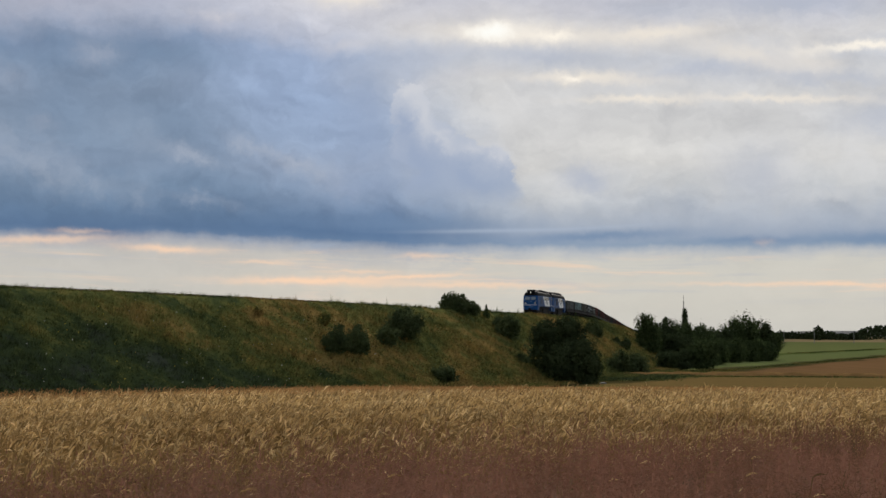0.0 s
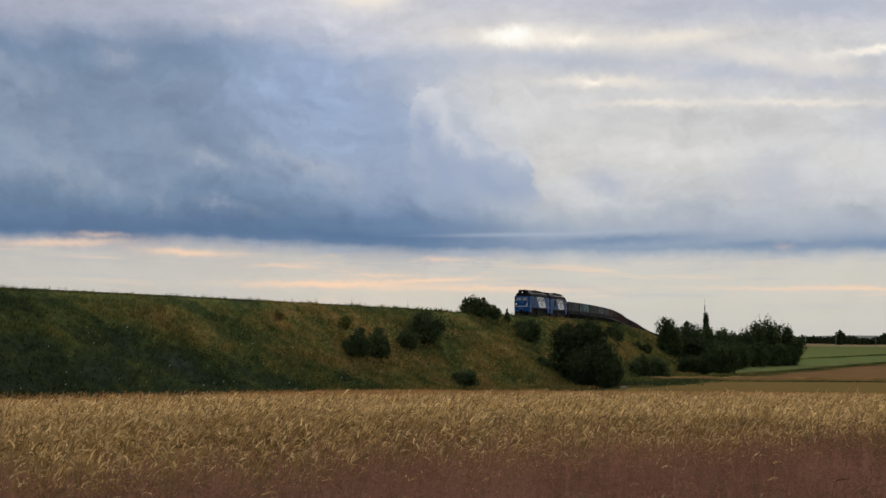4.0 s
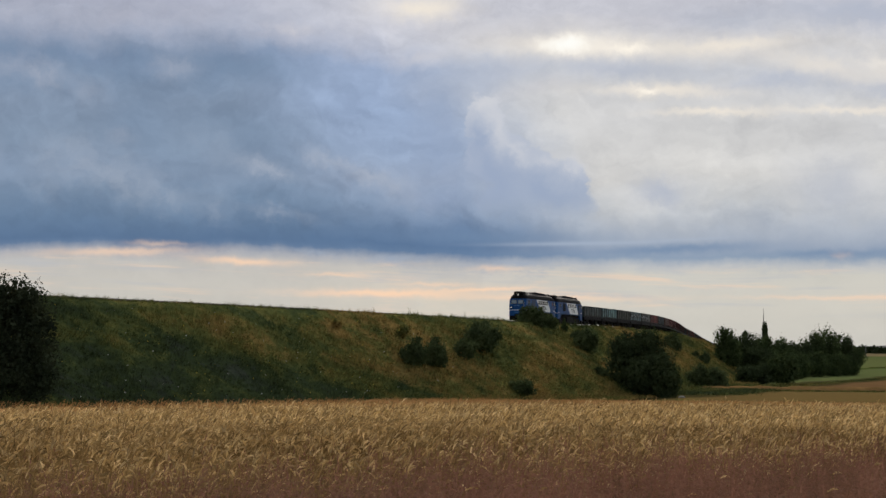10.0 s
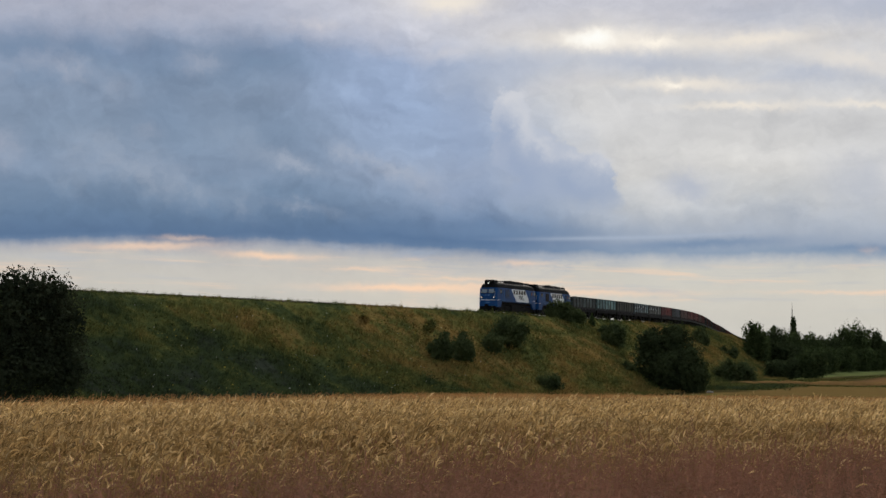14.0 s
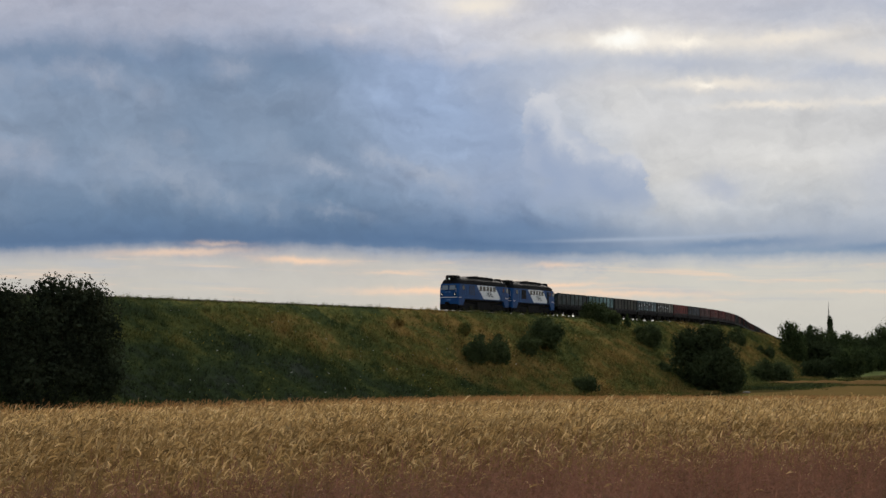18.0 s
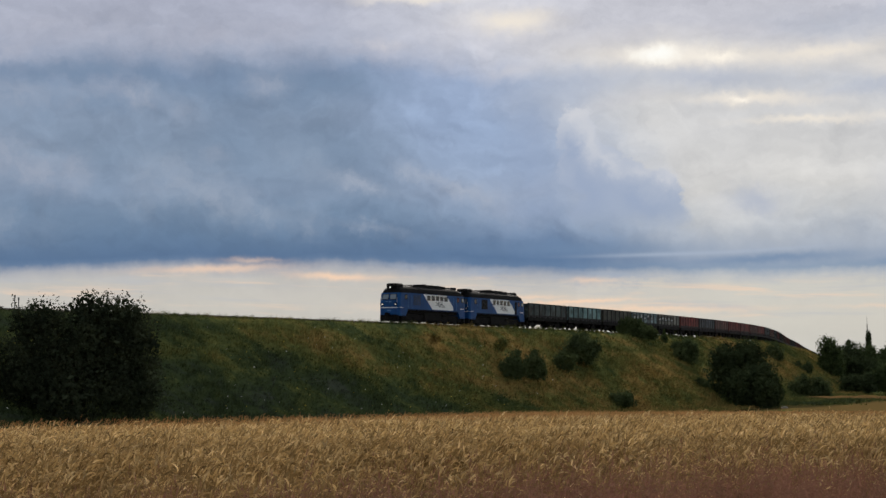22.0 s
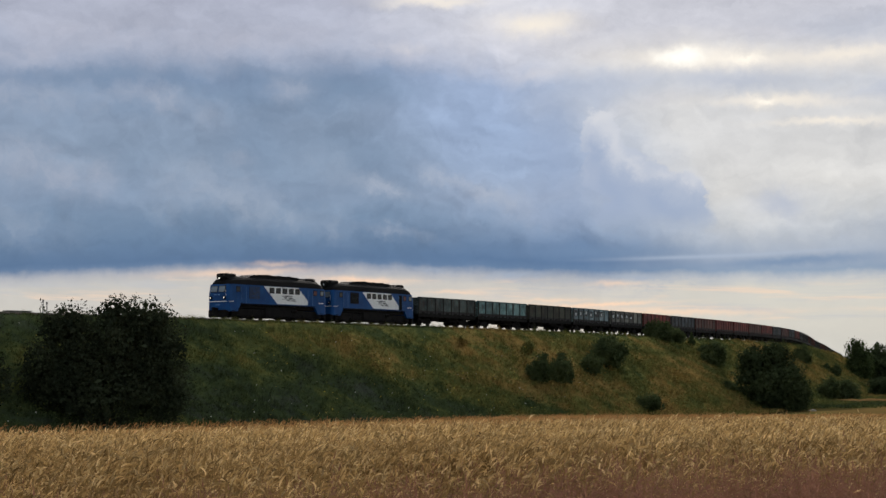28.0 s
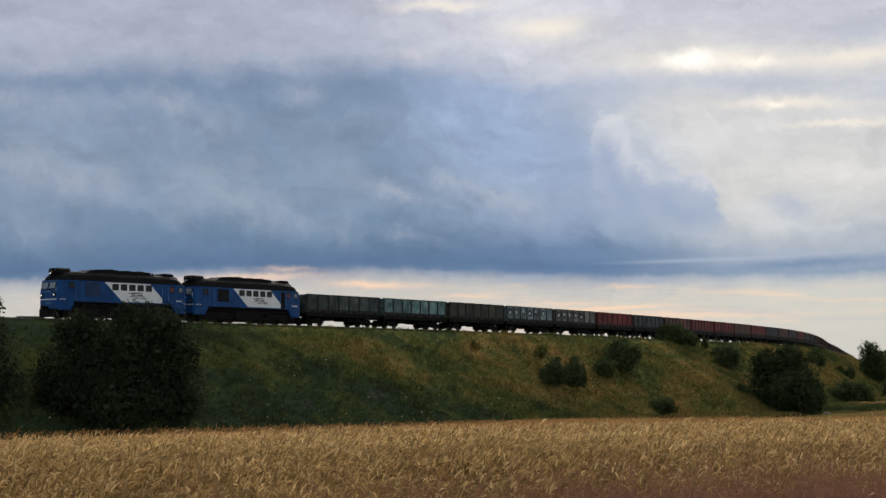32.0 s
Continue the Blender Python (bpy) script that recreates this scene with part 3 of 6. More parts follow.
def field_material():
    """The land: stubbly grain soil near, a brown field, two greens beyond a track, all by lines drawn across the plain."""
    mt = bpy.data.materials.new("farmland")
    mt.use_nodes = True
    k = Nodes(mt.node_tree)
    b = k.n["Principled BSDF"]
    v = k.n.new("ShaderNodeNewGeometry").outputs["Position"]
    x, y, _z = k.split(v)
    wob = k.m("MULTIPLY", k.m("SUBTRACT", k.noise(v, 0.02, 3), 0.5), 18.0)

    def beyond(x0, y0, x1, y1, soft):
        n = Vector((-(y1 - y0), x1 - x0)).normalized()
        dist = k.m("ADD", k.m("ADD", k.m("MULTIPLY", k.m("SUBTRACT", x, x0), n.x), k.m("MULTIPLY", k.m("SUBTRACT", y, y0), n.y)), wob)
        return k.step(dist, -soft, soft), dist

    fine = k.noise(v, 0.6, 5, 0.7)
    rows = k.noise(k.stretch(v, 0.3, 0.02, 1.0), 1.0, 3)
    soil = k.ramp(fine, [(0.3, srgb(118, 80, 40)), (0.7, srgb(148, 104, 56))])
    verge = grass_colour(k, v)
    brown = k.mix(rows, srgb(93, 71, 47), srgb(114, 88, 59))
    pale_grain = k.mix(fine, srgb(90, 75, 44), srgb(113, 93, 56))
    green_a = k.mix(fine, srgb(80, 88, 52), srgb(98, 105, 64))
    green_b = k.mix(fine, srgb(84, 90, 52), srgb(102, 107, 64))
    d = k.m("SQRT", k.m("ADD", k.m("MULTIPLY", x, x), k.m("MULTIPLY", y, y)))
    col = k.mix(k.step(d, 126.0, 138.0), soil, verge)
    col = k.mix(k.m("MULTIPLY", k.step(d, 126.0, 138.0), k.step(k.m("SUBTRACT", x, k.m("MULTIPLY", y, 0.17)), -2.0, 4.0)), col, pale_grain)
    col = k.mix(k.m("MULTIPLY", k.step(d, 296.0, 304.0), k.step(x, 40.0, 60.0)), col, brown)
    f, dist = beyond(79.9, 331.9, 187.4, 548.3, 2.0)
    col = k.mix(f, col, green_a)
    col = k.mix(k.m("SUBTRACT", 1.0, k.step(k.m("ABSOLUTE", dist), 3.0, 7.0)), col, srgb(66, 60, 36))
    f, dist = beyond(177.2, 620.6, 278.1, 813.8, 3.0)
    f2, _d2 = beyond(79.9, 331.9, 187.4, 548.3, 2.0)
    col = k.mix(k.m("MULTIPLY", f, f2), col, green_b)
    col = k.mix(k.m("MULTIPLY", k.m("SUBTRACT", 1.0, k.step(k.m("ABSOLUTE", dist), 3.0, 8.0)), f2), col, srgb(66, 76, 36))
    col = k.mix(k.step(d, 1450.0, 1600.0), col, srgb(140, 120, 86))
    k.put(b.inputs["Base Color"], col)
    b.inputs["Roughness"].default_value, b.inputs["Specular IOR Level"].default_value = 0.95, 0.0
    bp = k.n.new("ShaderNodeBump")
    bp.inputs["Strength"].default_value, bp.inputs["Distance"].default_value = 0.5, 0.3
    k.put(bp.inputs["Height"], fine)
    k.l.new(bp.outputs[0], b.inputs["Normal"])
    return mt


FARMLAND = field_material()


# ---- land ----
def land():
    """One sheet from underfoot to the horizon, finer near the camera."""
    rings = np.concatenate([np.arange(0.5, 100, 2.5), np.arange(100, 420, 5.0), np.geomspace(420, 4800, 44)])
    turns = np.radians(np.concatenate([np.arange(-46, 46, 0.8), np.arange(46, 314, 6.0)]))
    R, A = np.meshgrid(rings, turns, indexing="ij")
    X, Y = R * np.sin(A), R * np.cos(A)
    Z = ground_z(X, Y)
    n, m = R.shape
    V = np.stack([X, Y, Z], -1).reshape(-1, 3)
    V = np.concatenate([V, [[0, 0, float(ground_z(0.0, 0.0))]]])
    i, j = np.meshgrid(np.arange(n - 1), np.arange(m), indexing="ij")
    a, b = i * m + j, i * m + (j + 1) % m
    Fc = np.stack([a, b, b + m, a + m], -1).reshape(-1, 4)
    me = mesh_from("ground", V, Fc[:, ::-1], FARMLAND)
    bm = bmesh.new()
    bm.from_mesh(me)
    bm.verts.ensure_lookup_table()
    for q in range(m):
        bm.faces.new((bm.verts[n * m], bm.verts[(q + 1) % m], bm.verts[q]))
    bm.to_mesh(me)
    bm.free()
    tagged(new("ground", me), "rolling farmland of grain, brown and green fields", "ground", kind="structure")


def strip_along(name, s0, s1, step, profile, material, rough=0.0):
    """A ribbon along the track; profile: pairs of (aside, below the rails)."""
    ss = np.arange(s0, s1 + 0.1, step)
    rows = []
    for q, dz in profile:
        x, y, z = track(ss, q + (shoulder(ss) if rough and q > 4.7 else 0.0), 0.0)
        z = z - dz - (0.34 * shoulder(ss) if rough and q > 4.7 else 0.0)
        if rough and abs(q) > 4.5:
            z = z + 0.22 * waves(x, y, 0.33, 4.0) * np.clip((abs(q) - 4.5) / 3, 0, 1)
        rows.append(np.stack([x, y, z], -1))
    V = np.stack(rows, 1)
    n, m = len(ss), len(profile)
    i, j = np.meshgrid(np.arange(n - 1), np.arange(m - 1), indexing="ij")
    a = i * m + j
    Fc = np.stack([a, a + 1, a + m + 1, a + m], -1).reshape(-1, 4)
    return mesh_from(name, V.reshape(-1, 3), Fc, material)


def railway():
    q = np.array([2.6, 3.8, 4.8] + list(np.arange(5.6, 26.1, 1.2)))
    prof = [(v, float(bank_drop(v))) for v in -q[::-1]] + [(0.0, 0.34)] + [(v, float(bank_drop(v))) for v in q]
    me = strip_along("embankment", -138, 1098, 2.0, prof, GRASS, 1.0)
    tagged(new("embankment", me), "high grassy railway embankment with green and dry patches", "embankment", kind="structure")
    me = strip_along("ballast", -138, 1098, 3.0, [(-2.7, 0.5), (-1.9, 0.19), (1.9, 0.19), (2.7, 0.5)], BALLAST)
    tagged(new("ballast_bed", me), "grey crushed-stone ballast under the track", "ballast", kind="structure")
    line = new("railway_track")
    tagged(line, "single railway track of worn steel rails on concrete sleepers", "railway track")
    for side in (-0.76, 0.76):
        me = strip_along("rail", -138, 1098, 3.0, [(side - 0.075, 0.18), (side - 0.03, 0.15), (side - 0.036, 0.0), (side + 0.036, 0.0), (side + 0.03, 0.15), (side + 0.075, 0.18)], STEEL)
        o = new("rail", me)
        o.parent = line
    ss = np.arange(-60, 420, 0.6)
    x, y, z = track(ss, 0.0, -0.19)
    t = np.array([(u, v, w) for u in (-0.13, 0.13) for v in (-1.35, 1.35) for w in (-0.05, 0.02)])
    V, Fc = scatter(t, [(0, 1, 3, 2), (4, 6, 7, 5), (0, 4, 5, 1), (2, 3, 7, 6), (1, 5, 7, 3)], np.stack([x, y, z], -1), np.interp(ss, TRACK_S, TRACK_H), np.ones(len(ss)))
    o = new("sleeper", mesh_from("sleeper", V, Fc, SLEEPER))
    o.parent = line
    tagged(o, kind="stuff")


land()
railway()


# ---- growth ----
def leaf_cloud(rng, lobes, count, size, inner=0.25):
    """Leaf sprays on and inside a union of uneven lobes: arrays of points, and how far each lies inside its lobe."""
    lobes = np.array(lobes, float)
    w = (lobes[:, 3] * lobes[:, 4] + lobes[:, 4] * lobes[:, 5] + lobes[:, 3] * lobes[:, 5])
    pick = rng.choice(len(lobes), count, p=w / w.sum())
    d = rng.normal(size=(count, 3))
    d /= np.linalg.norm(d, axis=1)[:, None]
    ph = rng.uniform(0, 6.28, (len(lobes), 6))
    rough = 1 + 0.16 * np.sin(d[:, 0] * 5 + ph[pick, 0]) * np.cos(d[:, 2] * 6 + ph[pick, 1]) + 0.12 * np.sin(d[:, 1] * 9 + ph[pick, 2] + d[:, 2] * 7) + 0.09 * np.sin(d[:, 0] * 17 + d[:, 2] * 13 + ph[pick, 3])
    r = np.where(rng.random(count) < inner, rng.random(count) ** 0.5 * 0.85, 0.86 + 0.16 * rng.random(count)) * rough
    p = lobes[pick, :3] + d * r[:, None] * lobes[pick, 3:]
    return p


LEAF_SHAPE = np.array([(-0.5, 0, 0), (-0.1, -0.32, 0.1), (0.5, 0.02, 0.0), (0.05, 0.34, 0.12)])


def leaves(rng, pts, size):
    n = len(pts)
    # any tilt: two angles and a spin
    q = rng.normal(size=(n, 4))
    q /= np.linalg.norm(q, axis=1)[:, None]
    w, x, y, z = q.T
    R = np.stack([1 - 2 * (y * y + z * z), 2 * (x * y - z * w), 2 * (x * z + y * w), 2 * (x * y + z * w), 1 - 2 * (x * x + z * z), 2 * (y * z - x * w),
                  2 * (x * z - y * w), 2 * (y * z + x * w), 1 - 2 * (x * x + y * y)], -1).reshape(n, 3, 3)
    sc = size * rng.uniform(0.6, 1.4, n)
    V = np.einsum("nij,kj->nki", R, LEAF_SHAPE) * sc[:, None, None] + pts[:, None, :]
    F = np.arange(4 * n).reshape(n, 4)
    return V.reshape(-1, 3), F


def plant(name, x, y, lobes, count, size, label, category, mat=None, seed=1, trunk=0.12, twigs=0, sink=0.15, group=""):
    """A bush or tree: stem and limbs under a crown of leaf sprays. lobes: centres and half sizes from its foot."""
    rng = np.random.default_rng(seed)
    z0 = float(land_z(np.array([x]), np.array([y]))[0]) - sink
    ob = new(name)
    ob.location = (x, y, z0)
    tagged(ob, label, category, group)
    top = max(l[2] for l in lobes)
    bm = bmesh.new()
    tube(bm, (0, 0, -0.3), (0, 0, max(0.5, top * 0.55)), trunk, trunk * 0.6, 8)
    part("trunk", bm, BARK, ob)
    for l in lobes[:6]:
        bm = bmesh.new()
        a = Vector((0, 0, max(0.25, top * 0.3)))
        b = Vector(l[:3])
        mid = (a + b) / 2 + Vector((0, 0, -0.12 * (b - a).length))
        tube(bm, a, mid, trunk * 0.5, trunk * 0.35, 6)
        tube(bm, mid, b, trunk * 0.35, trunk * 0.12, 6)
        part("limb", bm, BARK, ob)
    pts = leaf_cloud(rng, lobes, count, size)
    if twigs:
        # loose shoots that stand out of the top
        ls = np.array(lobes, float)
        for _ in range(twigs):
            l = ls[rng.integers(len(ls))]
            a = rng.uniform(-1.2, 1.2, 2)
            base = l[:3] + l[3:] * np.array([math.sin(a[0]) * 0.8, math.sin(a[1]) * 0.6, 0.75])
            k = rng.integers(10, 22)
            ext = rng.uniform(0.3, 0.9)
            tpts = base + np.stack([np.linspace(0, rng.normal(0, 0.3), k), np.linspace(0, rng.normal(0, 0.3), k), np.linspace(0, ext, k)], -1) + rng.normal(0, 0.2, (k, 3))
            pts = np.concatenate([pts, tpts])
    pts[:, 2] = np.maximum(pts[:, 2], 0.1)
    # denser, larger sprays in the shade inside
    deep = leaf_cloud(rng, [(*l[:3], l[3] * 0.84, l[4] * 0.84, l[5] * 0.84) for l in lobes], count // 3, size, 0.5)
    deep[:, 2] = np.maximum(deep[:, 2], 0.15)
    V, Fc = leaves(rng, pts, size)
    V2, F2 = leaves(rng, deep, size * 2.3)
    V, Fc = np.concatenate([V, V2]), np.concatenate([Fc, F2 + len(V)])
    o = new("crown", mesh_from("crown", V, Fc, mat or LEAF))
    o.parent = ob
    return ob


def at_track(s, aside):
    x, y, _ = track(s, aside)
    return float(x), float(y)


def round_lobes(w, h, n, seed, flat=1.0, high=0.56):
    """Lobes that fill a bush of that width and height, heavier on one side."""
    r = random.Random(seed)
    ox = r.uniform(-0.08, 0.08) * w
    out = [(ox, 0, h * 0.46, w * 0.32, w * 0.34 * flat, h * 0.44)]
    for i in range(n):
        a = 6.28 * i / n + r.uniform(-0.4, 0.4)
        q = r.uniform(0.2, 0.36) * w
        hh = r.uniform(0.2, high) * h
        rr = r.uniform(0.14, 0.24)
        out.append((q * math.cos(a), q * math.sin(a) * flat, hh, w * rr, w * rr, min(h * r.uniform(0.2, 0.32), hh)))
    for i in range(max(3, n // 2)):
        q, hh = r.uniform(-0.36, 0.36) * w, r.uniform(0.55, 0.86) * h
        out.append((ox + q * (1.25 - hh / h), r.uniform(-0.15, 0.15) * w, hh, w * r.uniform(0.08, 0.15), w * 0.12, h * r.uniform(0.09, 0.16)))
    out.append((0, 0, h * 0.24, w * 0.36, w * 0.34 * flat, h * 0.24))
    return out


BUSHES = (  # s, aside, width, height, leaf size, sprays
    (63.5, 15.6, 3.4, 3.9, 0.22, 2600), (68.3, 15.6, 3.9, 4.1, 0.22, 3000), (88.5, 12.4, 5.8, 5.0, 0.25, 4200), (80.0, 13.8, 3.6, 3.2, 0.22, 2200),
    (82.0, 21.0, 3.7, 2.5, 0.2, 1700), (203.5, 11.0, 3.8, 4.5, 0.25, 2200), (170.9, 21.1, 5.0, 4.2, 0.25, 2600), (174.0, 24.0, 5.2, 4.7, 0.25, 2800),
    (131.0, 11.8, 4.9, 3.9, 0.25, 2600), (71.0, 9.5, 1.9, 1.9, 0.18, 800), (57.7, 8.2, 1.6, 1.3, 0.16, 500), (218.0, 15.4, 2.5, 3.0, 0.22, 900), (216.5, 13.4, 2.6, 1.8, 0.22, 700),
    (134.5, 9.2, 2.6, 2.2, 0.2, 1100), (121.0, 17.5, 2.6, 1.6, 0.2, 800))


def growth():
    for i, (s, q, w, h, size, n) in enumerate(BUSHES):
        x, y = at_track(s, q)
        big = "low, spreading" if w > 1.4 * h else "rounded" if w > 3 else "small"
        plant("bush", x, y, round_lobes(w, h, 7, 11 + i), int(n * 1.7), size * 0.8, f"{big} dark green leafy bush on the grassy embankment", "bush", BLADES if w < 2.0 else LEAF_BUSH, 100 + i, 0.07, 5, group="bushes on the embankment")
    x, y = at_track(126.5, 6.0)
    plant("bush", x, y, [(-2.0, 0.3, 2.0, 1.6, 1.3, 1.6), (-0.6, 0.0, 2.0, 1.5, 1.2, 1.5), (0.9, 0, 1.4, 1.6, 1.2, 1.2), (2.0, 0.2, 0.8, 1.0, 0.9, 0.8), (-2.8, 0.2, 1.3, 1.0, 0.9, 1.2)], 4200, 0.22,
          "low sloping olive-green bush at the embankment's crest", "bush", LEAF_BUSH, 31, 0.07, 8, group="bushes on the embankment")
    x, y = at_track(136.5, 6.6)
    plant("sapling", x, y, [(0, 0, 0.7, 0.6, 0.6, 0.6), (0, 0, 1.4, 0.35, 0.35, 0.6), (0, 0, 2.0, 0.15, 0.15, 0.4)], 420, 0.18, "small young tree at the embankment's crest", "tree", LEAF_OLIVE, 32, 0.04)
    # the broad clump at the bank's foot: three trees grown together
    x, y = at_track(125.0, 22.0)
    plant("tree", x, y, [(0.3, 0, 6.4, 3.3, 3.0, 3.3), (-1.8, 0, 4.4, 3.0, 2.8, 3.6), (2.4, 0.5, 5.2, 2.7, 2.6, 3.4), (0, -1, 2.6, 3.2, 2.6, 2.6), (-2.6, 0, 7.2, 1.8, 1.8, 1.8), (1.6, 0, 8.2, 1.9, 1.9, 1.6)], 9000, 0.3,
          "broad dark tree at the embankment's foot", "tree", LEAF, 41, 0.2, 14)
    x, y = at_track(117.0, 25.6)
    plant("tree", x, y, [(0, 0, 2.7, 2.2, 2.0, 2.7), (-0.9, 0, 3.6, 1.5, 1.5, 1.9), (1.0, 0, 1.8, 1.8, 1.6, 1.8)], 4500, 0.28, "dark bushy tree before a larger one", "tree", LEAF, 42, 0.14, 8)
    x, y = at_track(116.5, 28.6)
    plant("tree", x, y, [(0, 0, 3.2, 2.1, 2.0, 3.2), (0.9, 0, 2.2, 1.7, 1.6, 2.2), (-0.9, 0, 4.7, 1.3, 1.3, 1.7)], 4500, 0.28, "dark upright tree at the embankment's foot", "tree", LEAF, 43, 0.14, 8)
    # the big pair at the near end, over the grain
    x, y = at_track(-6.9, 20.5)
    plant("tree", x, y, [(2.0, 0.4, 6.3, 3.9, 3.4, 3.9), (4.2, 0.6, 4.4, 2.9, 2.8, 4.0), (-1.6, 0.2, 5.0, 4.0, 3.4, 4.4), (-4.0, 0, 4.0, 3.2, 3.0, 3.8), (0.6, -1.2, 2.8, 5.4, 3.0, 2.8), (3.6, 0.4, 8.9, 2.3, 2.0, 1.6), (1.0, 0.4, 9.4, 1.5, 1.6, 1.3), (-3.3, 0.2, 8.5, 2.2, 2.0, 1.6), (5.0, 0.4, 6.8, 1.9, 1.8, 2.4),
                       (-5.0, 0, 2.4, 2.2, 2.2, 2.4), (5.2, 0.2, 2.4, 2.0, 2.0, 2.4)],
          30000, 0.2, "large broad dark-leaved tree at the embankment's foot beside the grain", "tree", LEAF_DEEP, 51, 0.28, 60)
    x, y = at_track(-18.5, 17.2)
    plant("tree", x, y, [(0, 0, 6.0, 3.2, 3.0, 3.6), (-1.5, 0, 4.0, 3.4, 3.0, 3.8), (0.8, 0, 8.4, 1.9, 1.8, 1.6), (1.2, 0, 3.0, 2.6, 2.4, 2.8), (2.9, 0.2, 1.8, 2.0, 2.0, 1.8)], 10000, 0.24, "dark leafy tree on the embankment", "tree", LEAF_DEEP, 52, 0.22, 24)
    # the wood where the line bends away
    for i, (az, d, w, h, form) in enumerate((
            (11.94, 345, 7.0, 4.4, 0), (12.95, 347, 6.6, 6.8, 0), (11.15, 392, 6.5, 9.4, 0), (11.75, 425, 7.5, 10.0, 0), (12.3, 440, 8.5, 11.2, 0), (12.9, 446, 8.0, 10.8, 0), (13.4, 462, 7.5, 10.2, 0),
            (13.95, 470, 8.0, 12.8, 0), (14.4, 475, 8.0, 14.0, 0), (14.85, 480, 7.5, 12.4, 0), (15.15, 490, 6.5, 9.0, 0), (12.37, 468, 1.9, 14.0, 1), (11.72, 440, 1.5, 8.9, 1), (13.4, 410, 6.5, 6.6, 0), (14.5, 455, 8.0, 6.5, 0),
            (12.2, 400, 7.0, 8.0, 0), (12.75, 405, 6.5, 7.4, 0), (13.9, 440, 8.0, 7.5, 0), (11.45, 400, 6.0, 7.5, 0), (15.0, 470, 6.5, 6.0, 0))):
        a = radians(az)
        x, y = d * math.sin(a), d * math.cos(a)
        if form:
            lob = [(0, 0, h * f, w * 0.5 * (1.1 - abs(f - 0.5)), w * 0.5, h * 0.17) for f in (0.2, 0.4, 0.58, 0.74, 0.87)]
            plant("poplar", x, y, lob, 2200, 0.32, "slender dark poplar over the wood", "tree", LEAF, 70 + i, 0.14)
        else:
            plant("tree", x, y, round_lobes(w * 1.18, h * 0.97, 9, 200 + i, 1.0, 0.74), 6800, 0.27, "dark broadleaf tree in a small wood by the railway" if h > 5 else "dark shrub at the wood's edge", "tree" if h > 5 else "bush", LEAF_OLIVE if i % 3 else LEAF, 70 + i, 0.18, 2, group="trees of the small wood")


growth()


def far_woods():
    """Tree lines at the edge of the plain."""
    rng = np.random.default_rng(5)
    pts = []
    for az in np.arange(9.0, 27.0, 0.02):
        d = 2150 + 120 * math.sin(az * 1.7) + rng.normal(0, 15)
        h = 7.5 + 3.0 * math.sin(az * 2.9) * math.sin(az * 0.9 + 1) + rng.normal(0, 1.2) + 8.0 * min(1.0, max(0.0, (az - 17.6) / 0.6))
        k = 26
        a = math.radians(az) + rng.normal(0, 0.00018, k)
        pts.append(np.stack([d * np.sin(a), d * np.cos(a), -6.0 + h * rng.random(k) ** 0.7], -1))
    pts = np.concatenate(pts)
    V, Fc = leaves(rng, pts, 3.2)
    o = new("far_woods", mesh_from("far_woods", V, Fc, LEAF))
    tagged(o, "dark distant tree line along the fields", "trees", kind="stuff")
    a = radians(16.72)
    plant("tree", 1900 * math.sin(a), 1900 * math.cos(a), round_lobes(17, 17, 7, 9), 900, 1.6, "lone round tree rising from the far tree line", "tree", LEAF, 77, 0.5)
    # the low ridge on the skyline; its pale grey has the distance haze mixed in
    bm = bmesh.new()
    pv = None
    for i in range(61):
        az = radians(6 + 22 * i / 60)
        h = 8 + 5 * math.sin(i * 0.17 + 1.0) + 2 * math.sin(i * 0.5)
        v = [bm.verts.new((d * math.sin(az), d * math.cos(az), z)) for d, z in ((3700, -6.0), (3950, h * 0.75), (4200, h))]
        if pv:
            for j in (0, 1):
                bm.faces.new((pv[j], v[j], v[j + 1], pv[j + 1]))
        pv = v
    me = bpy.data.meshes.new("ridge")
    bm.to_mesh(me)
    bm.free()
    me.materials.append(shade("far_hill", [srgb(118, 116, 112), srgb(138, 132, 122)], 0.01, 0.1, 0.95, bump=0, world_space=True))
    tagged(new("ridge", me), "low ridge on the skyline, with haze put into its pale grey", "hill", kind="structure")


far_woods()


# ---- grain and grasses ----
STRAW = shade("ripe_grain", [srgb(120, 95, 57), srgb(160, 132, 86), srgb(204, 179, 133)], 5.0, 30.0, 0.7, gloss=0.1, bump=0, vary=0.55, world_space=True, island=True, through_light=0.3)
STRAW_DEEP = shade("grain_depth", [srgb(122, 96, 58), srgb(160, 131, 84)], 4.0, 14.0, 0.9, bump=0.8, vary=0.05, world_space=True, gloss=0.0)
STRAW_FAR = shade("distant_grain", [srgb(146, 110, 69), srgb(174, 136, 90)], 0.25, 2.0, 0.9, bump=0.4, vary=0.1, world_space=True, island=False, gloss=0.0)
STEM = shade("grain_stems", [srgb(104, 82, 49), srgb(140, 114, 74)], 0.5, 5.0, 0.85, gloss=0.05, bump=0, vary=0.3, world_space=True, island=True, through_light=0.2)
RED_GRASS = shade("reddish_grass", [srgb(95, 76, 52), srgb(116, 83, 64), srgb(140, 101, 82), srgb(122, 91, 72), srgb(105, 86, 58)], 0.55, 5.0, 0.8, gloss=0.05, bump=0, vary=0.15, world_space=True, island=True, through_light=0.3)
OLIVE_GRASS = shade("olive_grass", [srgb(96, 88, 48), srgb(128, 110, 66)], 0.6, 5.0, 0.8, gloss=0.05, bump=0, vary=0.3, world_space=True, island=True, through_light=0.2)
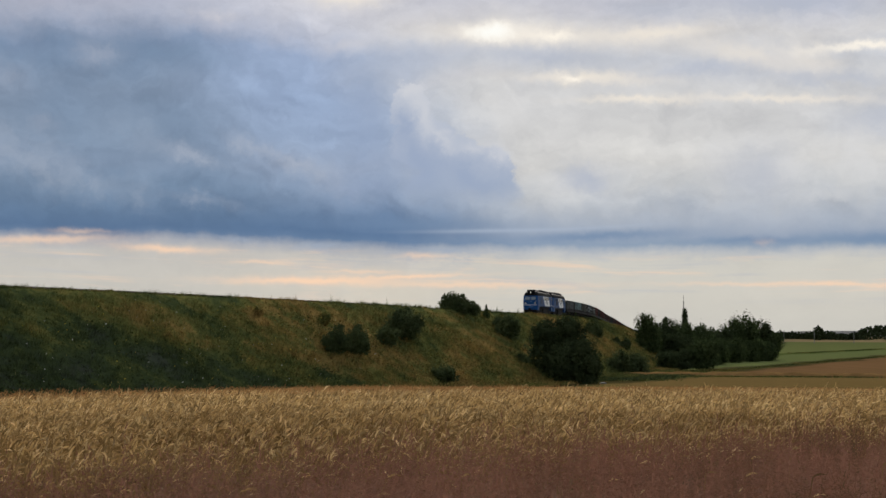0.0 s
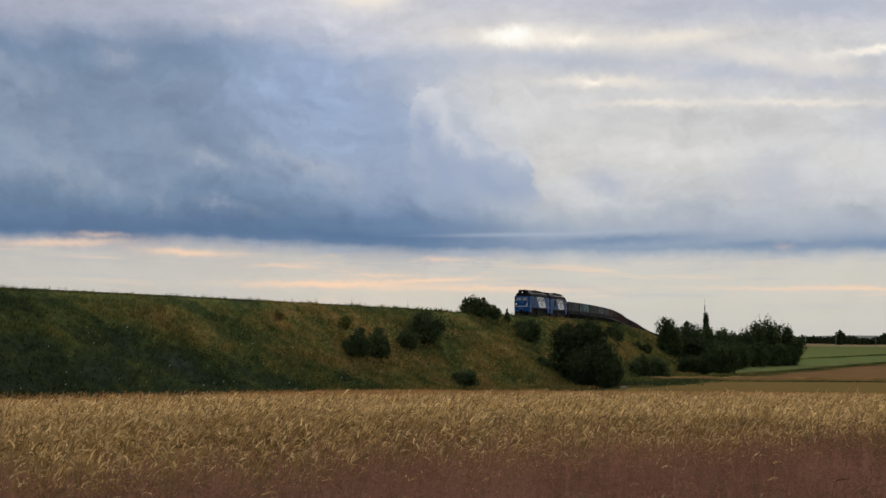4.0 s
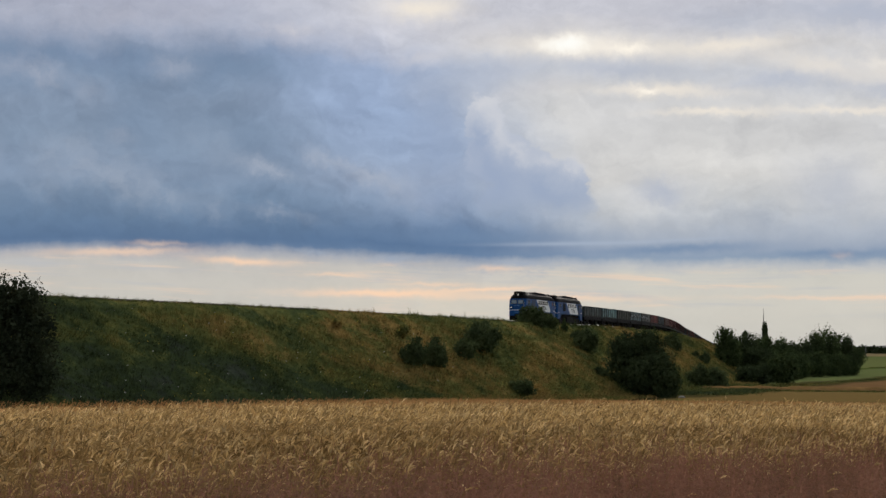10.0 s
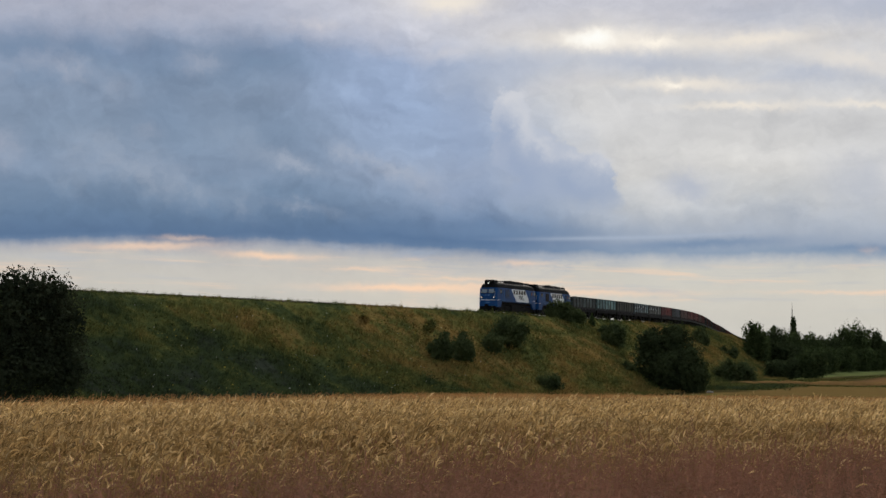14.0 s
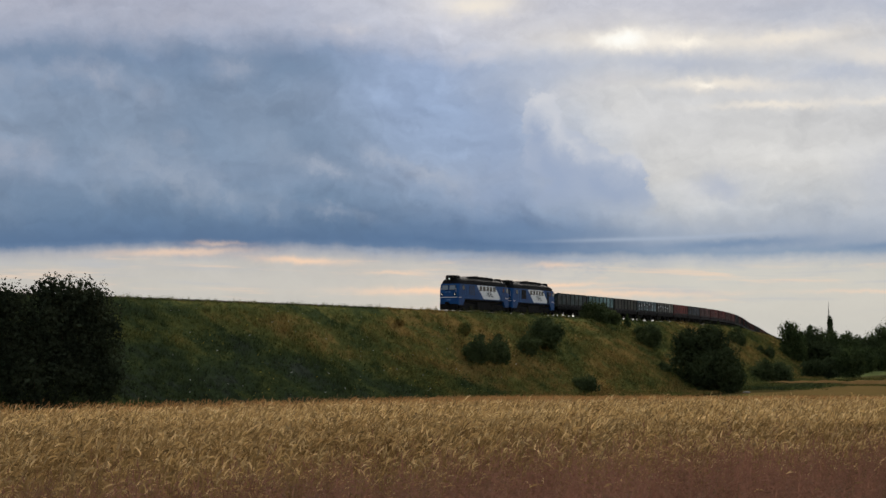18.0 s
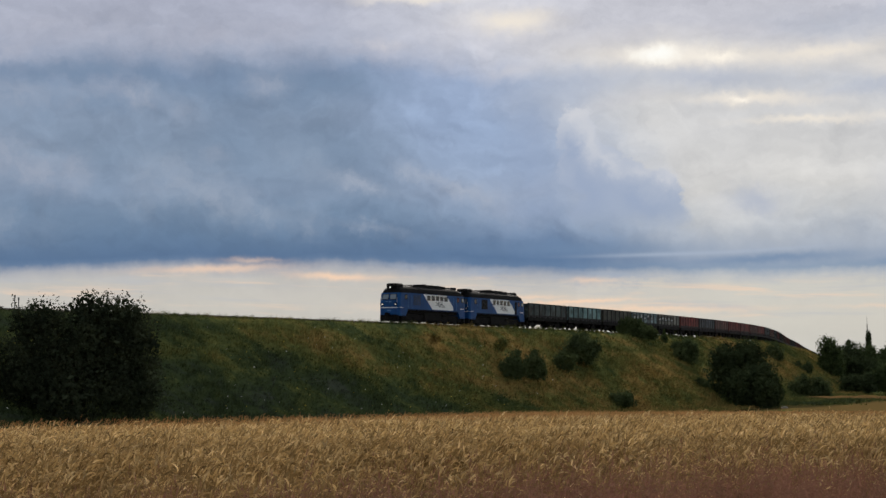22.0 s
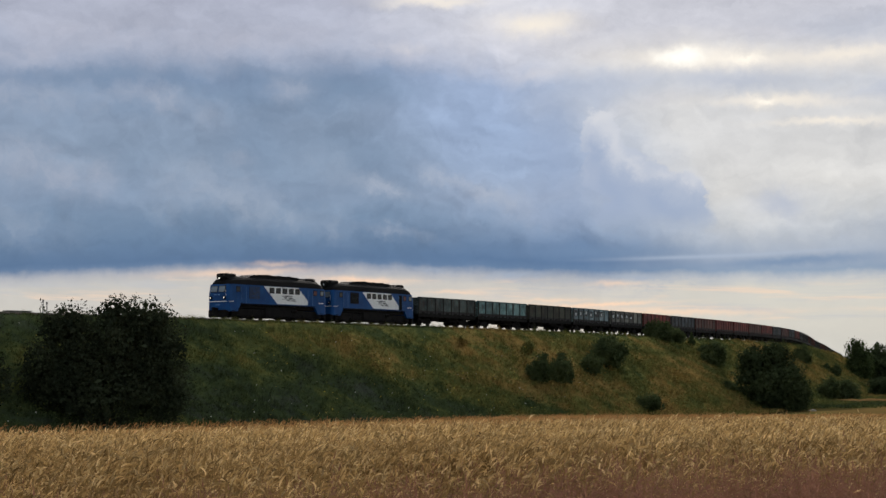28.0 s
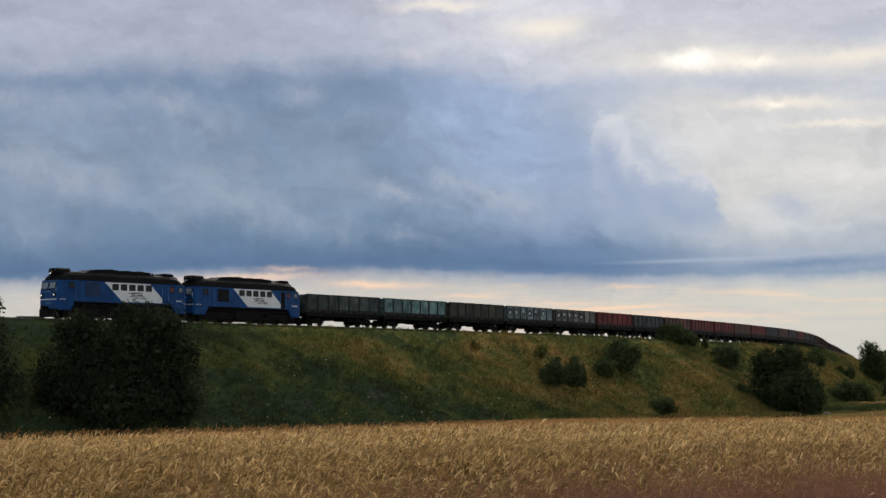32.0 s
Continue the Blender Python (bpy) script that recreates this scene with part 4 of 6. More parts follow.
WEED = shade("brown_seed_heads", [srgb(56, 44, 30), srgb(78, 62, 40)], 2.0, 10.0, 0.9, bump=0, vary=0.2, world_space=True, island=True, gloss=0.0)
WHITE_FLOWER = shade("pale_flower", [srgb(220, 216, 200)], 2.0, 10.0, 0.8, bump=0, vary=0.1, world_space=True, island=True)
YELLOW_FLOWER = shade("yellow_flower", [srgb(200, 176, 60)], 2.0, 10.0, 0.8, bump=0, vary=0.1, world_space=True, island=True)
GRAIN_END = 131.0


def grain_edge(az):
    """How far off the grain begins, behind the reddish grass: nearer on the left, by degrees."""
    return np.interp(az, (-24, -18, -10, 0, 8, 19, 25), (10.2, 10.7, 11.5, 13.0, 14.3, 17.8, 19.6)) + 0.4 * np.sin(az * 0.9) + 0.3 * np.sin(az * 2.7 + 1)


def grain_end(az):
    """Where the grain stops before the bank: nearer on the left."""
    return np.interp(az, (-24, -16, -6, 4, 12), (44, 49, 66, 105, GRAIN_END))


def ear_end(az):
    """How far the pale nodding ears reach before the browner sweep beyond."""
    return np.interp(az, (-18, -8, 0, 6, 13, 20), (28.0, 28.5, 30.0, 35.0, 41.0, 44.0))


def sown(rng, d0, d1, density, a0=-23.0, a1=24.0):
    """Random places on the wedge of the field between two distances."""
    n = int(density * 0.5 * radians(a1 - a0) * (d1 * d1 - d0 * d0))
    d = np.sqrt(rng.uniform(d0 * d0, d1 * d1, n))
    az = rng.uniform(a0, a1, n)
    x, y = d * np.sin(np.radians(az)), d * np.cos(np.radians(az))
    return x, y, d, az


def stalk(bend, fine=True, height=0.84):
    """A stem and its ear: flat pieces, x across, leaning towards +y. bend: degrees of the ear's start and end from upright."""
    v, f = [], []

    def band(path, turned=False):
        b = len(v)
        for i, (y, z, w) in enumerate(path):
            y0, z0, _w = path[max(0, i - 1)]
            y1, z1, _w = path[min(len(path) - 1, i + 1)]
            ln = math.hypot(y1 - y0, z1 - z0)
            cy, cz = w * (z1 - z0) / ln, -w * (y1 - y0) / ln
            v.extend([(0, y - cy, z - cz), (0, y + cy, z + cz)] if turned else [(-w, y, z), (w, y, z)])
        for i in range(len(path) - 1):
            f.append((b + 2 * i, b + 2 * i + 1, b + 2 * i + 3, b + 2 * i + 2))
    band([(0, 0.05, 0.004), (0.015, height * 0.6, 0.0035), (0.05, height, 0.003)], True)
    n, long = (4, 0.086) if fine else (3, 0.1)
    y, z, ear = 0.05, height, []
    for i in range(n):
        k = i / (n - 1)
        w = (0.0036, 0.0068, 0.0062, 0.0018)[i] if fine else (0.004, 0.0078, 0.0022)[i]
        ear.append((y, z, w))
        a = radians(bend[0] + (bend[1] - bend[0]) * k)
        y, z = y + long / (n - 1) * math.sin(a), z + long / (n - 1) * math.cos(a)
    band(ear, True)
    if fine:
        band(ear)
        # a dry leaf
        b = len(v)
        v.extend([(-0.005, 0.01, height * 0.5), (0.005, 0.01, height * 0.5), (0.04, 0.13, height * 0.66), (0.034, 0.12, height * 0.64)])
        f.append((b, b + 1, b + 2, b + 3))
    return v, f


def grain():
    rng = np.random.default_rng(21)
    for (d0, d1, density, fine, wide) in ((9.0, 20.0, 74, True, 1.0), (20.0, 44.0, 36, False, 1.0), (28.5, 70.0, 0.9, False, 1.0), (70.0, GRAIN_END, 1.5, False, 1.4)):
        for bend, turn0, spread in (((5, 40), -1.5, 0.7), ((20, 70), -1.5, 0.6), ((35, 105), -1.6, 0.6), ((55, 135), -1.6, 0.7), ((20, 95), 1.5, 0.8)):
            x, y, d, az = sown(rng, d0, d1, density)
            keep = d > grain_edge(az) + np.abs(rng.normal(0, 1.5, len(d))) - 0.2
            keep &= d < grain_end(az)
            if d0 == 20.0:
                keep &= d < ear_end(az) + rng.normal(0, 1.2, len(d))
            x, y, d, az = x[keep], y[keep], d[keep], az[keep]
            z = ground_z(x, y)
            t, f = stalk(bend, fine)
            tall = (1 + 0.05 * waves(x, y, 0.5, 2.0) + rng.normal(0, 0.05, len(x))) * (1 + (rng.random(len(x)) < 0.008) * 0.12)
            # the outermost stalks are shorter and hang lower
            tall *= np.where(d < grain_edge(az) + 3.5, rng.uniform(0.68, 1.03, len(x)), 1.0)
            # ears nod with the wind, mostly to the right
            turn = rng.normal(turn0, spread, len(x))
            size = np.stack([np.full(len(x), wide) * rng.uniform(0.85, 1.25, len(x)), tall], -1)
            lean = np.stack([rng.normal(0.08, 0.16, len(x)), rng.normal(0.0, 0.13, len(x))], -1)
            V, Fc = scatter(t, f, np.stack([x, y, z], -1), turn, size, lean)
            me = mesh_from("grain", V, Fc, STRAW if d0 < 25 else STRAW_FAR)
            me.materials.append(STEM)
            kind = np.zeros(len(f), np.int32)
            kind[:2] = 1
            me.polygons.foreach_set("material_index", np.tile(kind, len(x)))
            tagged(new("grain_stalks", me), "ripe golden grain stalks with nodding ears in the field", "grain", kind="stuff")
    # a few dark weeds that stand above the ears
    x, y, d, az = sown(rng, 17.0, 34.0, 0.06)
    keep = d > grain_edge(az) + 1.5
    pts = []
    for px, py in zip(x[keep], y[keep]):
        k = 18
        up = rng.random(k) * rng.uniform(0.16, 0.3)
        pts.append(np.stack([px + rng.normal(0, 0.02, k) + 0.15 * up, py + rng.normal(0, 0.02, k), float(ground_z(px, py)) + 0.68 + up], -1))
    V, Fc = leaves(rng, np.concatenate(pts), 0.035)
    tagged(new("weeds", mesh_from("weeds", V, Fc, WEED)), "dark seed heads of weeds among the grain", "weeds", kind="stuff")
    # the dense growth below the ears
    rings = np.concatenate([np.arange(10, 40, 0.35), np.arange(40, GRAIN_END + 0.1, 1.3)])
    turns = np.radians(np.arange(-25, 26, 0.35))
    R, A = np.meshgrid(rings, turns, indexing="ij")
    edge = grain_edge(np.degrees(A)) + 0.8
    X, Y = R * np.sin(A), R * np.cos(A)
    up = np.clip((R - edge) / 1.2, 0, 1) * np.where(R > grain_end(np.degrees(A)), 0.05, 1) * np.clip(25.0 - np.abs(np.degrees(A)), 0, 1)
    rr = np.random.default_rng(3).random(R.shape)
    Z = ground_z(X, Y) + up * (0.64 + 0.05 * waves(X, Y, 0.5, 2.0) + 0.16 * rr + 0.04 * np.clip((R - 28) / 5, 0, 1) + 0.13 * np.clip((R - 55) / 40, 0, 1)) - 0.05
    n, m = R.shape
    V = np.stack([X, Y, Z], -1)
    i, j = np.meshgrid(np.arange(n - 1), np.arange(m - 1), indexing="ij")
    a = i * m + j
    Fc = np.stack([a, a + 1, a + m + 1, a + m], -1).reshape(-1, 4)[:, ::-1]
    far = (R[:-1, :-1] > ear_end(np.degrees(A[:-1, :-1])) + 3.0 * rr[:-1, :-1] - 1.0).ravel()
    for rows, mat, words in ((~far, STRAW_DEEP, "dense straw below the ears of the grain field"), (far, STRAW_FAR, "far orange-brown sweep of the grain field")):
        used, index = np.unique(Fc[rows], return_inverse=True)
        tagged(new("grain_undergrowth", mesh_from("grain_undergrowth", V.reshape(-1, 3)[used], index.reshape(-1, 4), mat)), words, "grain", kind="stuff")


def red_grass():
    """Feathery reddish grass before the grain."""
    rng = np.random.default_rng(8)
    x, y, d, az = sown(rng, 6.5, 26.0, 130)
    keep = d < grain_edge(az) + 0.7 + rng.normal(0, 0.9, len(d))
    x, y = x[keep], y[keep]
    v, f = [], []

    v.extend([(-0.003, 0, 0.0), (0.003, 0, 0.0), (0.02, 0.02, 0.86)])
    f.append((0, 1, 2))
    r = random.Random(4)
    for i in range(26):
        h = 0.46 + 0.0165 * i
        a = r.uniform(0, 6.28)
        w = r.uniform(0.05, 0.13) * (1.1 - i / 27)
        b = len(v)
        c, e = 0.02 + 0.3 * w * math.cos(a), 0.02 + 0.3 * w * math.sin(a)
        v.extend([(c - 0.004, e, h), (c + 0.004, e, h + 0.006), (0.02 + w * math.cos(a), 0.02 + w * math.sin(a), h + r.uniform(0.0, 0.05))])
        f.append((b, b + 1, b + 2))
    z = ground_z(x, y)
    tall = (1.0 + 0.1 * waves(x, y, 0.7, 3.0) + rng.normal(0, 0.12, len(x))) * 0.95
    V, Fc = scatter(v, f, np.stack([x, y, z], -1), rng.uniform(0, 6.28, len(x)), np.stack([rng.uniform(0.8, 1.4, len(x)), tall], -1), rng.normal(0.04, 0.09, (len(x), 2)))
    tagged(new("red_grass", mesh_from("red_grass", V, Fc, RED_GRASS)), "feathery reddish-brown wild grass in front of the grain", "grass", kind="stuff")
    # a soft brown mass under the feathery tops
    rings, turns = np.arange(4.0, 31.0, 0.4), np.radians(np.arange(-25, 26, 0.6))
    R, A = np.meshgrid(rings, turns, indexing="ij")
    X, Y = R * np.sin(A), R * np.cos(A)
    edge = grain_edge(np.degrees(A)) + 1.5
    Z = ground_z(X, Y) + np.where(R < edge, 0.42 + 0.12 * np.random.default_rng(4).random(R.shape), 0.1) * np.clip((R - 4.2) / 1.6, -0.1, 1) * np.clip(24.8 - np.abs(np.degrees(A)), -0.1, 1)
    n, m = R.shape
    i, j = np.meshgrid(np.arange(n - 1), np.arange(m - 1), indexing="ij")
    a = i * m + j
    Fc = np.stack([a, a + 1, a + m + 1, a + m], -1).reshape(-1, 4)[:, ::-1]
    tagged(new("grass_undergrowth", mesh_from("grass_undergrowth", np.stack([X, Y, Z], -1).reshape(-1, 3), Fc, RED_GRASS)), "brown matted stems under the wild grass", "grass", kind="stuff")
    # paler tufts and olive blades between
    rng = np.random.default_rng(31)
    x, y, d, az = sown(rng, 6.5, 22.0, 14)
    keep = (d < grain_edge(az) + 1.5) & (waves(x, y, 0.8, 5.0) + rng.normal(0, 0.4, len(x)) > 0.2)
    x, y = x[keep], y[keep]
    t = [(-0.006, 0, 0), (0.006, 0, 0), (0.07, 0.05, 0.62), (0.02, -0.006, 0), (0.02, 0.006, 0), (-0.05, 0.09, 0.7), (-0.02, 0, 0), (-0.01, 0.01, 0), (0.0, -0.1, 0.55)]
    V, Fc = scatter(t, [(0, 1, 2), (3, 4, 5), (6, 7, 8)], np.stack([x, y, ground_z(x, y)], -1), rng.uniform(0, 6.28, len(x)), np.stack([rng.uniform(0.8, 1.6, len(x)), rng.uniform(0.9, 1.35, len(x))], -1), rng.normal(0.04, 0.12, (len(x), 2)))
    tagged(new("grass_tufts", mesh_from("grass_tufts", V, Fc, OLIVE_GRASS)), "olive and straw grass blades among the reddish grass", "grass", kind="stuff")
    # short growth on all sides of the standpoint
    x, y, d, az = sown(rng, 1.0, 8.0, 24, -180.0, 180.0)
    V, Fc = scatter(t, [(0, 1, 2), (3, 4, 5), (6, 7, 8)], np.stack([x, y, ground_z(x, y)], -1), rng.uniform(0, 6.28, len(x)), np.stack([rng.uniform(0.8, 1.6, len(x)), rng.uniform(0.25, 0.55, len(x))], -1), rng.normal(0.04, 0.12, (len(x), 2)))
    tagged(new("short_grass", mesh_from("short_grass", V, Fc, OLIVE_GRASS)), "short olive field grass near the wild grass", "grass", kind="stuff")
    x, y, d, az = sown(rng, 7.0, 13.0, 1.2)
    keep = waves(x, y, 0.5, 8.0) > 0.35
    x, y = x[keep], y[keep]
    V, Fc = leaves(rng, np.stack([x, y, ground_z(x, y) + rng.uniform(0.6, 0.82, len(x))], -1), 0.035)
    tagged(new("daisies", mesh_from("daisies", V, Fc, WHITE_FLOWER)), "small pale daisies scattered among the wild grass", "flowers", kind="stuff")
    # stray ears among the grass
    rng = np.random.default_rng(12)
    x, y, d, az = sown(rng, 7.5, 24.0, 1.1)
    keep = d < grain_edge(az)
    x, y = x[keep], y[keep]
    t, f = stalk((60, 125))
    V, Fc = scatter(t, f, np.stack([x, y, ground_z(x, y)], -1), rng.normal(-1.5, 0.8, len(x)), np.stack([rng.uniform(0.9, 1.2, len(x)), rng.uniform(0.85, 1.05, len(x))], -1), rng.normal(0.05, 0.12, (len(x), 2)))
    me = mesh_from("stray_ears", V, Fc, STRAW)
    me.materials.append(STEM)
    me.polygons.foreach_set("material_index", np.tile(np.array([1, 1] + [0] * (len(f) - 2), np.int32), len(x)))
    tagged(new("stray_ears", me), "single ripe ears standing among the wild grass", "grain", kind="stuff")


def bank_grass():
    """Tufts over the bank's near slope and its foot, and taller herbs with pale flowers low down."""
    rng = np.random.default_rng(17)
    v, f = [], []
    r = random.Random(2)
    for i in range(6):
        a = r.uniform(0, 6.28)
        b = r.uniform(0.05, 0.3)
        h = r.uniform(0.5, 1.0)
        k = len(v)
        ox, oy = 0.12 * math.cos(a * 2.3), 0.12 * math.sin(a * 1.7)
        v.extend([(ox - 0.03, oy, 0), (ox + 0.03, oy, 0), (ox + b * math.cos(a), oy + b * math.sin(a), h)])
        f.append((k, k + 1, k + 2))
    n = 70000
    s, q = rng.uniform(-45, 330, n), 3.4 + 24 * rng.random(n) ** 0.8
    x, y, _ = track(s, q)
    z = land_z(x, y) - 0.05
    big = 0.55 * (1 + 0.5 * waves(x, y, 0.22, 6.0)) * rng.uniform(0.6, 1.5, n) * np.where(q < 6.0, 0.38, 1.0)
    big = np.clip(big, 0.15, 1.3)
    V, Fc = scatter(v, f, np.stack([x, y, z], -1), rng.uniform(0, 6.28, n), np.stack([0.8 + 0.5 * big, big], -1), rng.normal(0.03, 0.12, (n, 2)))
    tagged(new("bank_grass", mesh_from("bank_grass", V, Fc, BLADES)), "long green and straw-dry grass on the embankment slope", "grass", kind="stuff")
    # grass heads against the sky along the crest
    n = 9000
    s, q = rng.uniform(-40, 300, n), rng.uniform(2.7, 6.4, n)
    keep = (np.sin(s * 0.21) + np.sin(s * 0.083 + 1) + rng.normal(0, 0.6, n)) > -0.4
    s, q = s[keep], q[keep]
    x, y, _ = track(s, q)
    big = rng.uniform(0.15, 0.42, len(s)) * (1 + (rng.random(len(s)) < 0.1) * 1.0) * (1 + 1.0 * (np.sin(s * 0.47) + np.sin(s * 1.13 + 2) > 1.3) * (s > 40))
    V, Fc = scatter(v, f, np.stack([x, y, land_z(x, y)], -1), rng.uniform(0, 6.28, len(s)), np.stack([np.full(len(s), 0.7), big], -1), rng.normal(0.03, 0.12, (len(s), 2)))
    tagged(new("crest_grass", mesh_from("crest_grass", V, Fc, BLADES)), "tall grass tufts along the embankment's crest", "grass", kind="stuff")
    # clumps of taller seeding grass that stand up from the crest
    mid_s, mid_q = rng.uniform(10, 230, 70), rng.uniform(3.0, 4.8, 70)
    s, q = (np.repeat(m, 26) + rng.normal(0, w, 70 * 26) for m, w in ((mid_s, 1.1), (mid_q, 0.4)))
    x, y, _ = track(s, q)
    big = rng.uniform(0.3, 0.8, len(s)) * np.repeat(rng.uniform(0.6, 1.2, 70), 26)
    V, Fc = scatter(v, f, np.stack([x, y, land_z(x, y)], -1), rng.uniform(0, 6.28, len(s)), np.stack([np.full(len(s), 0.7), big], -1), rng.normal(0.03, 0.12, (len(s), 2)))
    tagged(new("seeding_grass", mesh_from("seeding_grass", V, Fc, BLADES)), "clumps of tall seeding grass along the embankment's crest", "grass", kind="stuff")
    # herbs: leafy sprays, thicker near the foot and towards the near end
    n = 34000
    s, q = rng.uniform(-45, 110, n), 8 + 16 * rng.random(n) ** 0.7
    x, y, _ = track(s, q)
    keep = waves(x, y, 0.3, 9.0) + 0.5 * waves(x, y, 1.3, 4.0) + rng.normal(0, 0.3, n) > 0.12
    x, y = x[keep], y[keep]
    pts = np.stack([x, y, land_z(x, y) + rng.uniform(0.1, 0.9, len(x))], -1)
    V, Fc = leaves(rng, pts, 0.26)
    tagged(new("herbs", mesh_from("herbs", V, Fc, BLADES)), "dark green herbs low on the embankment", "weeds", kind="stuff")
    for mat, k, name in ((WHITE_FLOWER, 150, "white_flowers"), (YELLOW_FLOWER, 240, "yellow_flowers")):
        s, q = rng.uniform(-40, 75, k), rng.uniform(7, 21, k)
        x, y, _ = track(s, q)
        pts = np.stack([x, y, land_z(x, y) + rng.uniform(0.5, 1.0, k)], -1)
        V, Fc = leaves(rng, pts, 0.14)
        tagged(new(name, mesh_from(name, V, Fc, mat)), f"small scattered {name.replace('_', ' ')} on the embankment", "flowers", kind="stuff")


grain()
red_grass()
bank_grass()


# ---- the train ----
# x forwards, y to the left, z up from the rails
BLUE = shade("blue_paint", [srgb(6, 56, 107), srgb(11, 64, 117), srgb(19, 73, 126)], 0.8, 18.0, 0.5, bump=0.04, vary=0.04, dirt=(srgb(26, 50, 76), 0.5), gloss=0.16)
RAIL_BLUE = shade("pale_blue_rail", [srgb(84, 126, 168)], 1.0, 12.0, 0.5, bump=0)
ROOF = shade("sooty_roof", [srgb(16, 16, 17), srgb(28, 27, 26)], 1.2, 14.0, 0.85, bump=0.15, vary=0.06, gloss=0.1)
WHITE = shade("white_paint", [srgb(214, 215, 214), srgb(226, 226, 223)], 1.0, 16.0, 0.45, bump=0.03, vary=0.03, dirt=(srgb(180, 178, 172), 0.3))
BLACK = shade("oily_black", [srgb(14, 13, 13), srgb(28, 26, 24)], 1.5, 20.0, 0.8, bump=0.2, vary=0.1, gloss=0.1)
GRILLE = shade("dark_grille", [srgb(30, 34, 40), srgb(46, 52, 60)], 1.5, 20.0, 0.6, bump=0.1)
LOGO = shade("dark_lettering", [srgb(22, 28, 38)], 2.0, 20.0, 0.6, bump=0)
RED_MARK = shade("reddish_blind", [srgb(92, 58, 54)], 2.0, 20.0, 0.6, bump=0)
WHEEL = shade("worn_wheel_steel", [srgb(30, 27, 25), srgb(50, 45, 41)], 2.0, 20.0, 0.6, 0.4, gloss=0.15)
HEADLIGHT = glow("headlight_glow", (1.0, 0.95, 0.86, 1.0), 0.75)
LAMP_GLASS = shade("lamp_glass", [srgb(190, 196, 204)], 2.0, 10.0, 0.2, bump=0)


def glass_material():
    mt = bpy.data.materials.new("cab_glass")
    mt.use_nodes = True
    b = mt.node_tree.nodes["Principled BSDF"]
    b.inputs["Base Color"].default_value = srgb(22, 28, 35)
    b.inputs["Roughness"].default_value, b.inputs["Metallic"].default_value = 0.1, 0.0
    b.inputs["Specular IOR Level"].default_value = 0.3
    return mt


GLASS = glass_material()
# lighter grey base carries the sky mirrored in and seen through these panes
SCREEN = shade("windscreen_glass", [srgb(104, 112, 118)], 1.0, 5.0, 0.12, 0.5, bump=0, vary=0.0)
LOCO_L, WAGON_L = 17.13, 13.92


def wheel_set(parent, x, radius, name="wheelset", axle_box=True):
    """An axle with its two flanged wheels, turning as one."""
    bm = bmesh.new()
    tube(bm, (0, -1.0, 0), (0, 1.0, 0), 0.09, 0.09, 8)
    for s in (-1, 1):
        tube(bm, (0, s * 0.70, 0), (0, s * 0.84, 0), radius, radius * 0.985, 20)
        tube(bm, (0, s * 0.685, 0), (0, s * 0.72, 0), radius + 0.03, radius + 0.03, 20)
        tube(bm, (0, s * 0.84, 0), (0, s * 0.88, 0), radius * 0.3, radius * 0.25, 10)
    o = part(name, bm, WHEEL, parent)
    o.location = (x, 0, radius)
    return o


SPINNERS = []


def loco_section(x, half, low, shoulder, top, crown=0.0):
    """The outline across the body at x: side, rounded shoulder, arched roof."""
    pts = [(-half, low), (-half, shoulder)]
    n = 7
    for i in range(1, n):
        a = math.pi * i / n
        pts.append((-half * 0.98 * math.copysign(abs(math.cos(a)) ** 0.62, math.cos(a)), shoulder + (top - shoulder) * math.sin(a) ** 0.7))
    pts += [(half, shoulder), (half, low)]
    return [(x, y, z) for y, z in pts]


def skin(bm, sections, close=True):
    rows = [[bm.verts.new(p) for p in s] for s in sections]
    n = len(rows[0])
    for a, b in zip(rows, rows[1:]):
        for i in range(n):
            bm.faces.new((a[i], a[(i + 1) % n], b[(i + 1) % n], b[i]))
    if close:
        bm.faces.new(rows[0][::-1])
        bm.faces.new(rows[-1])
    bmesh.ops.recalc_face_normals(bm, faces=bm.faces[:])
    return bm


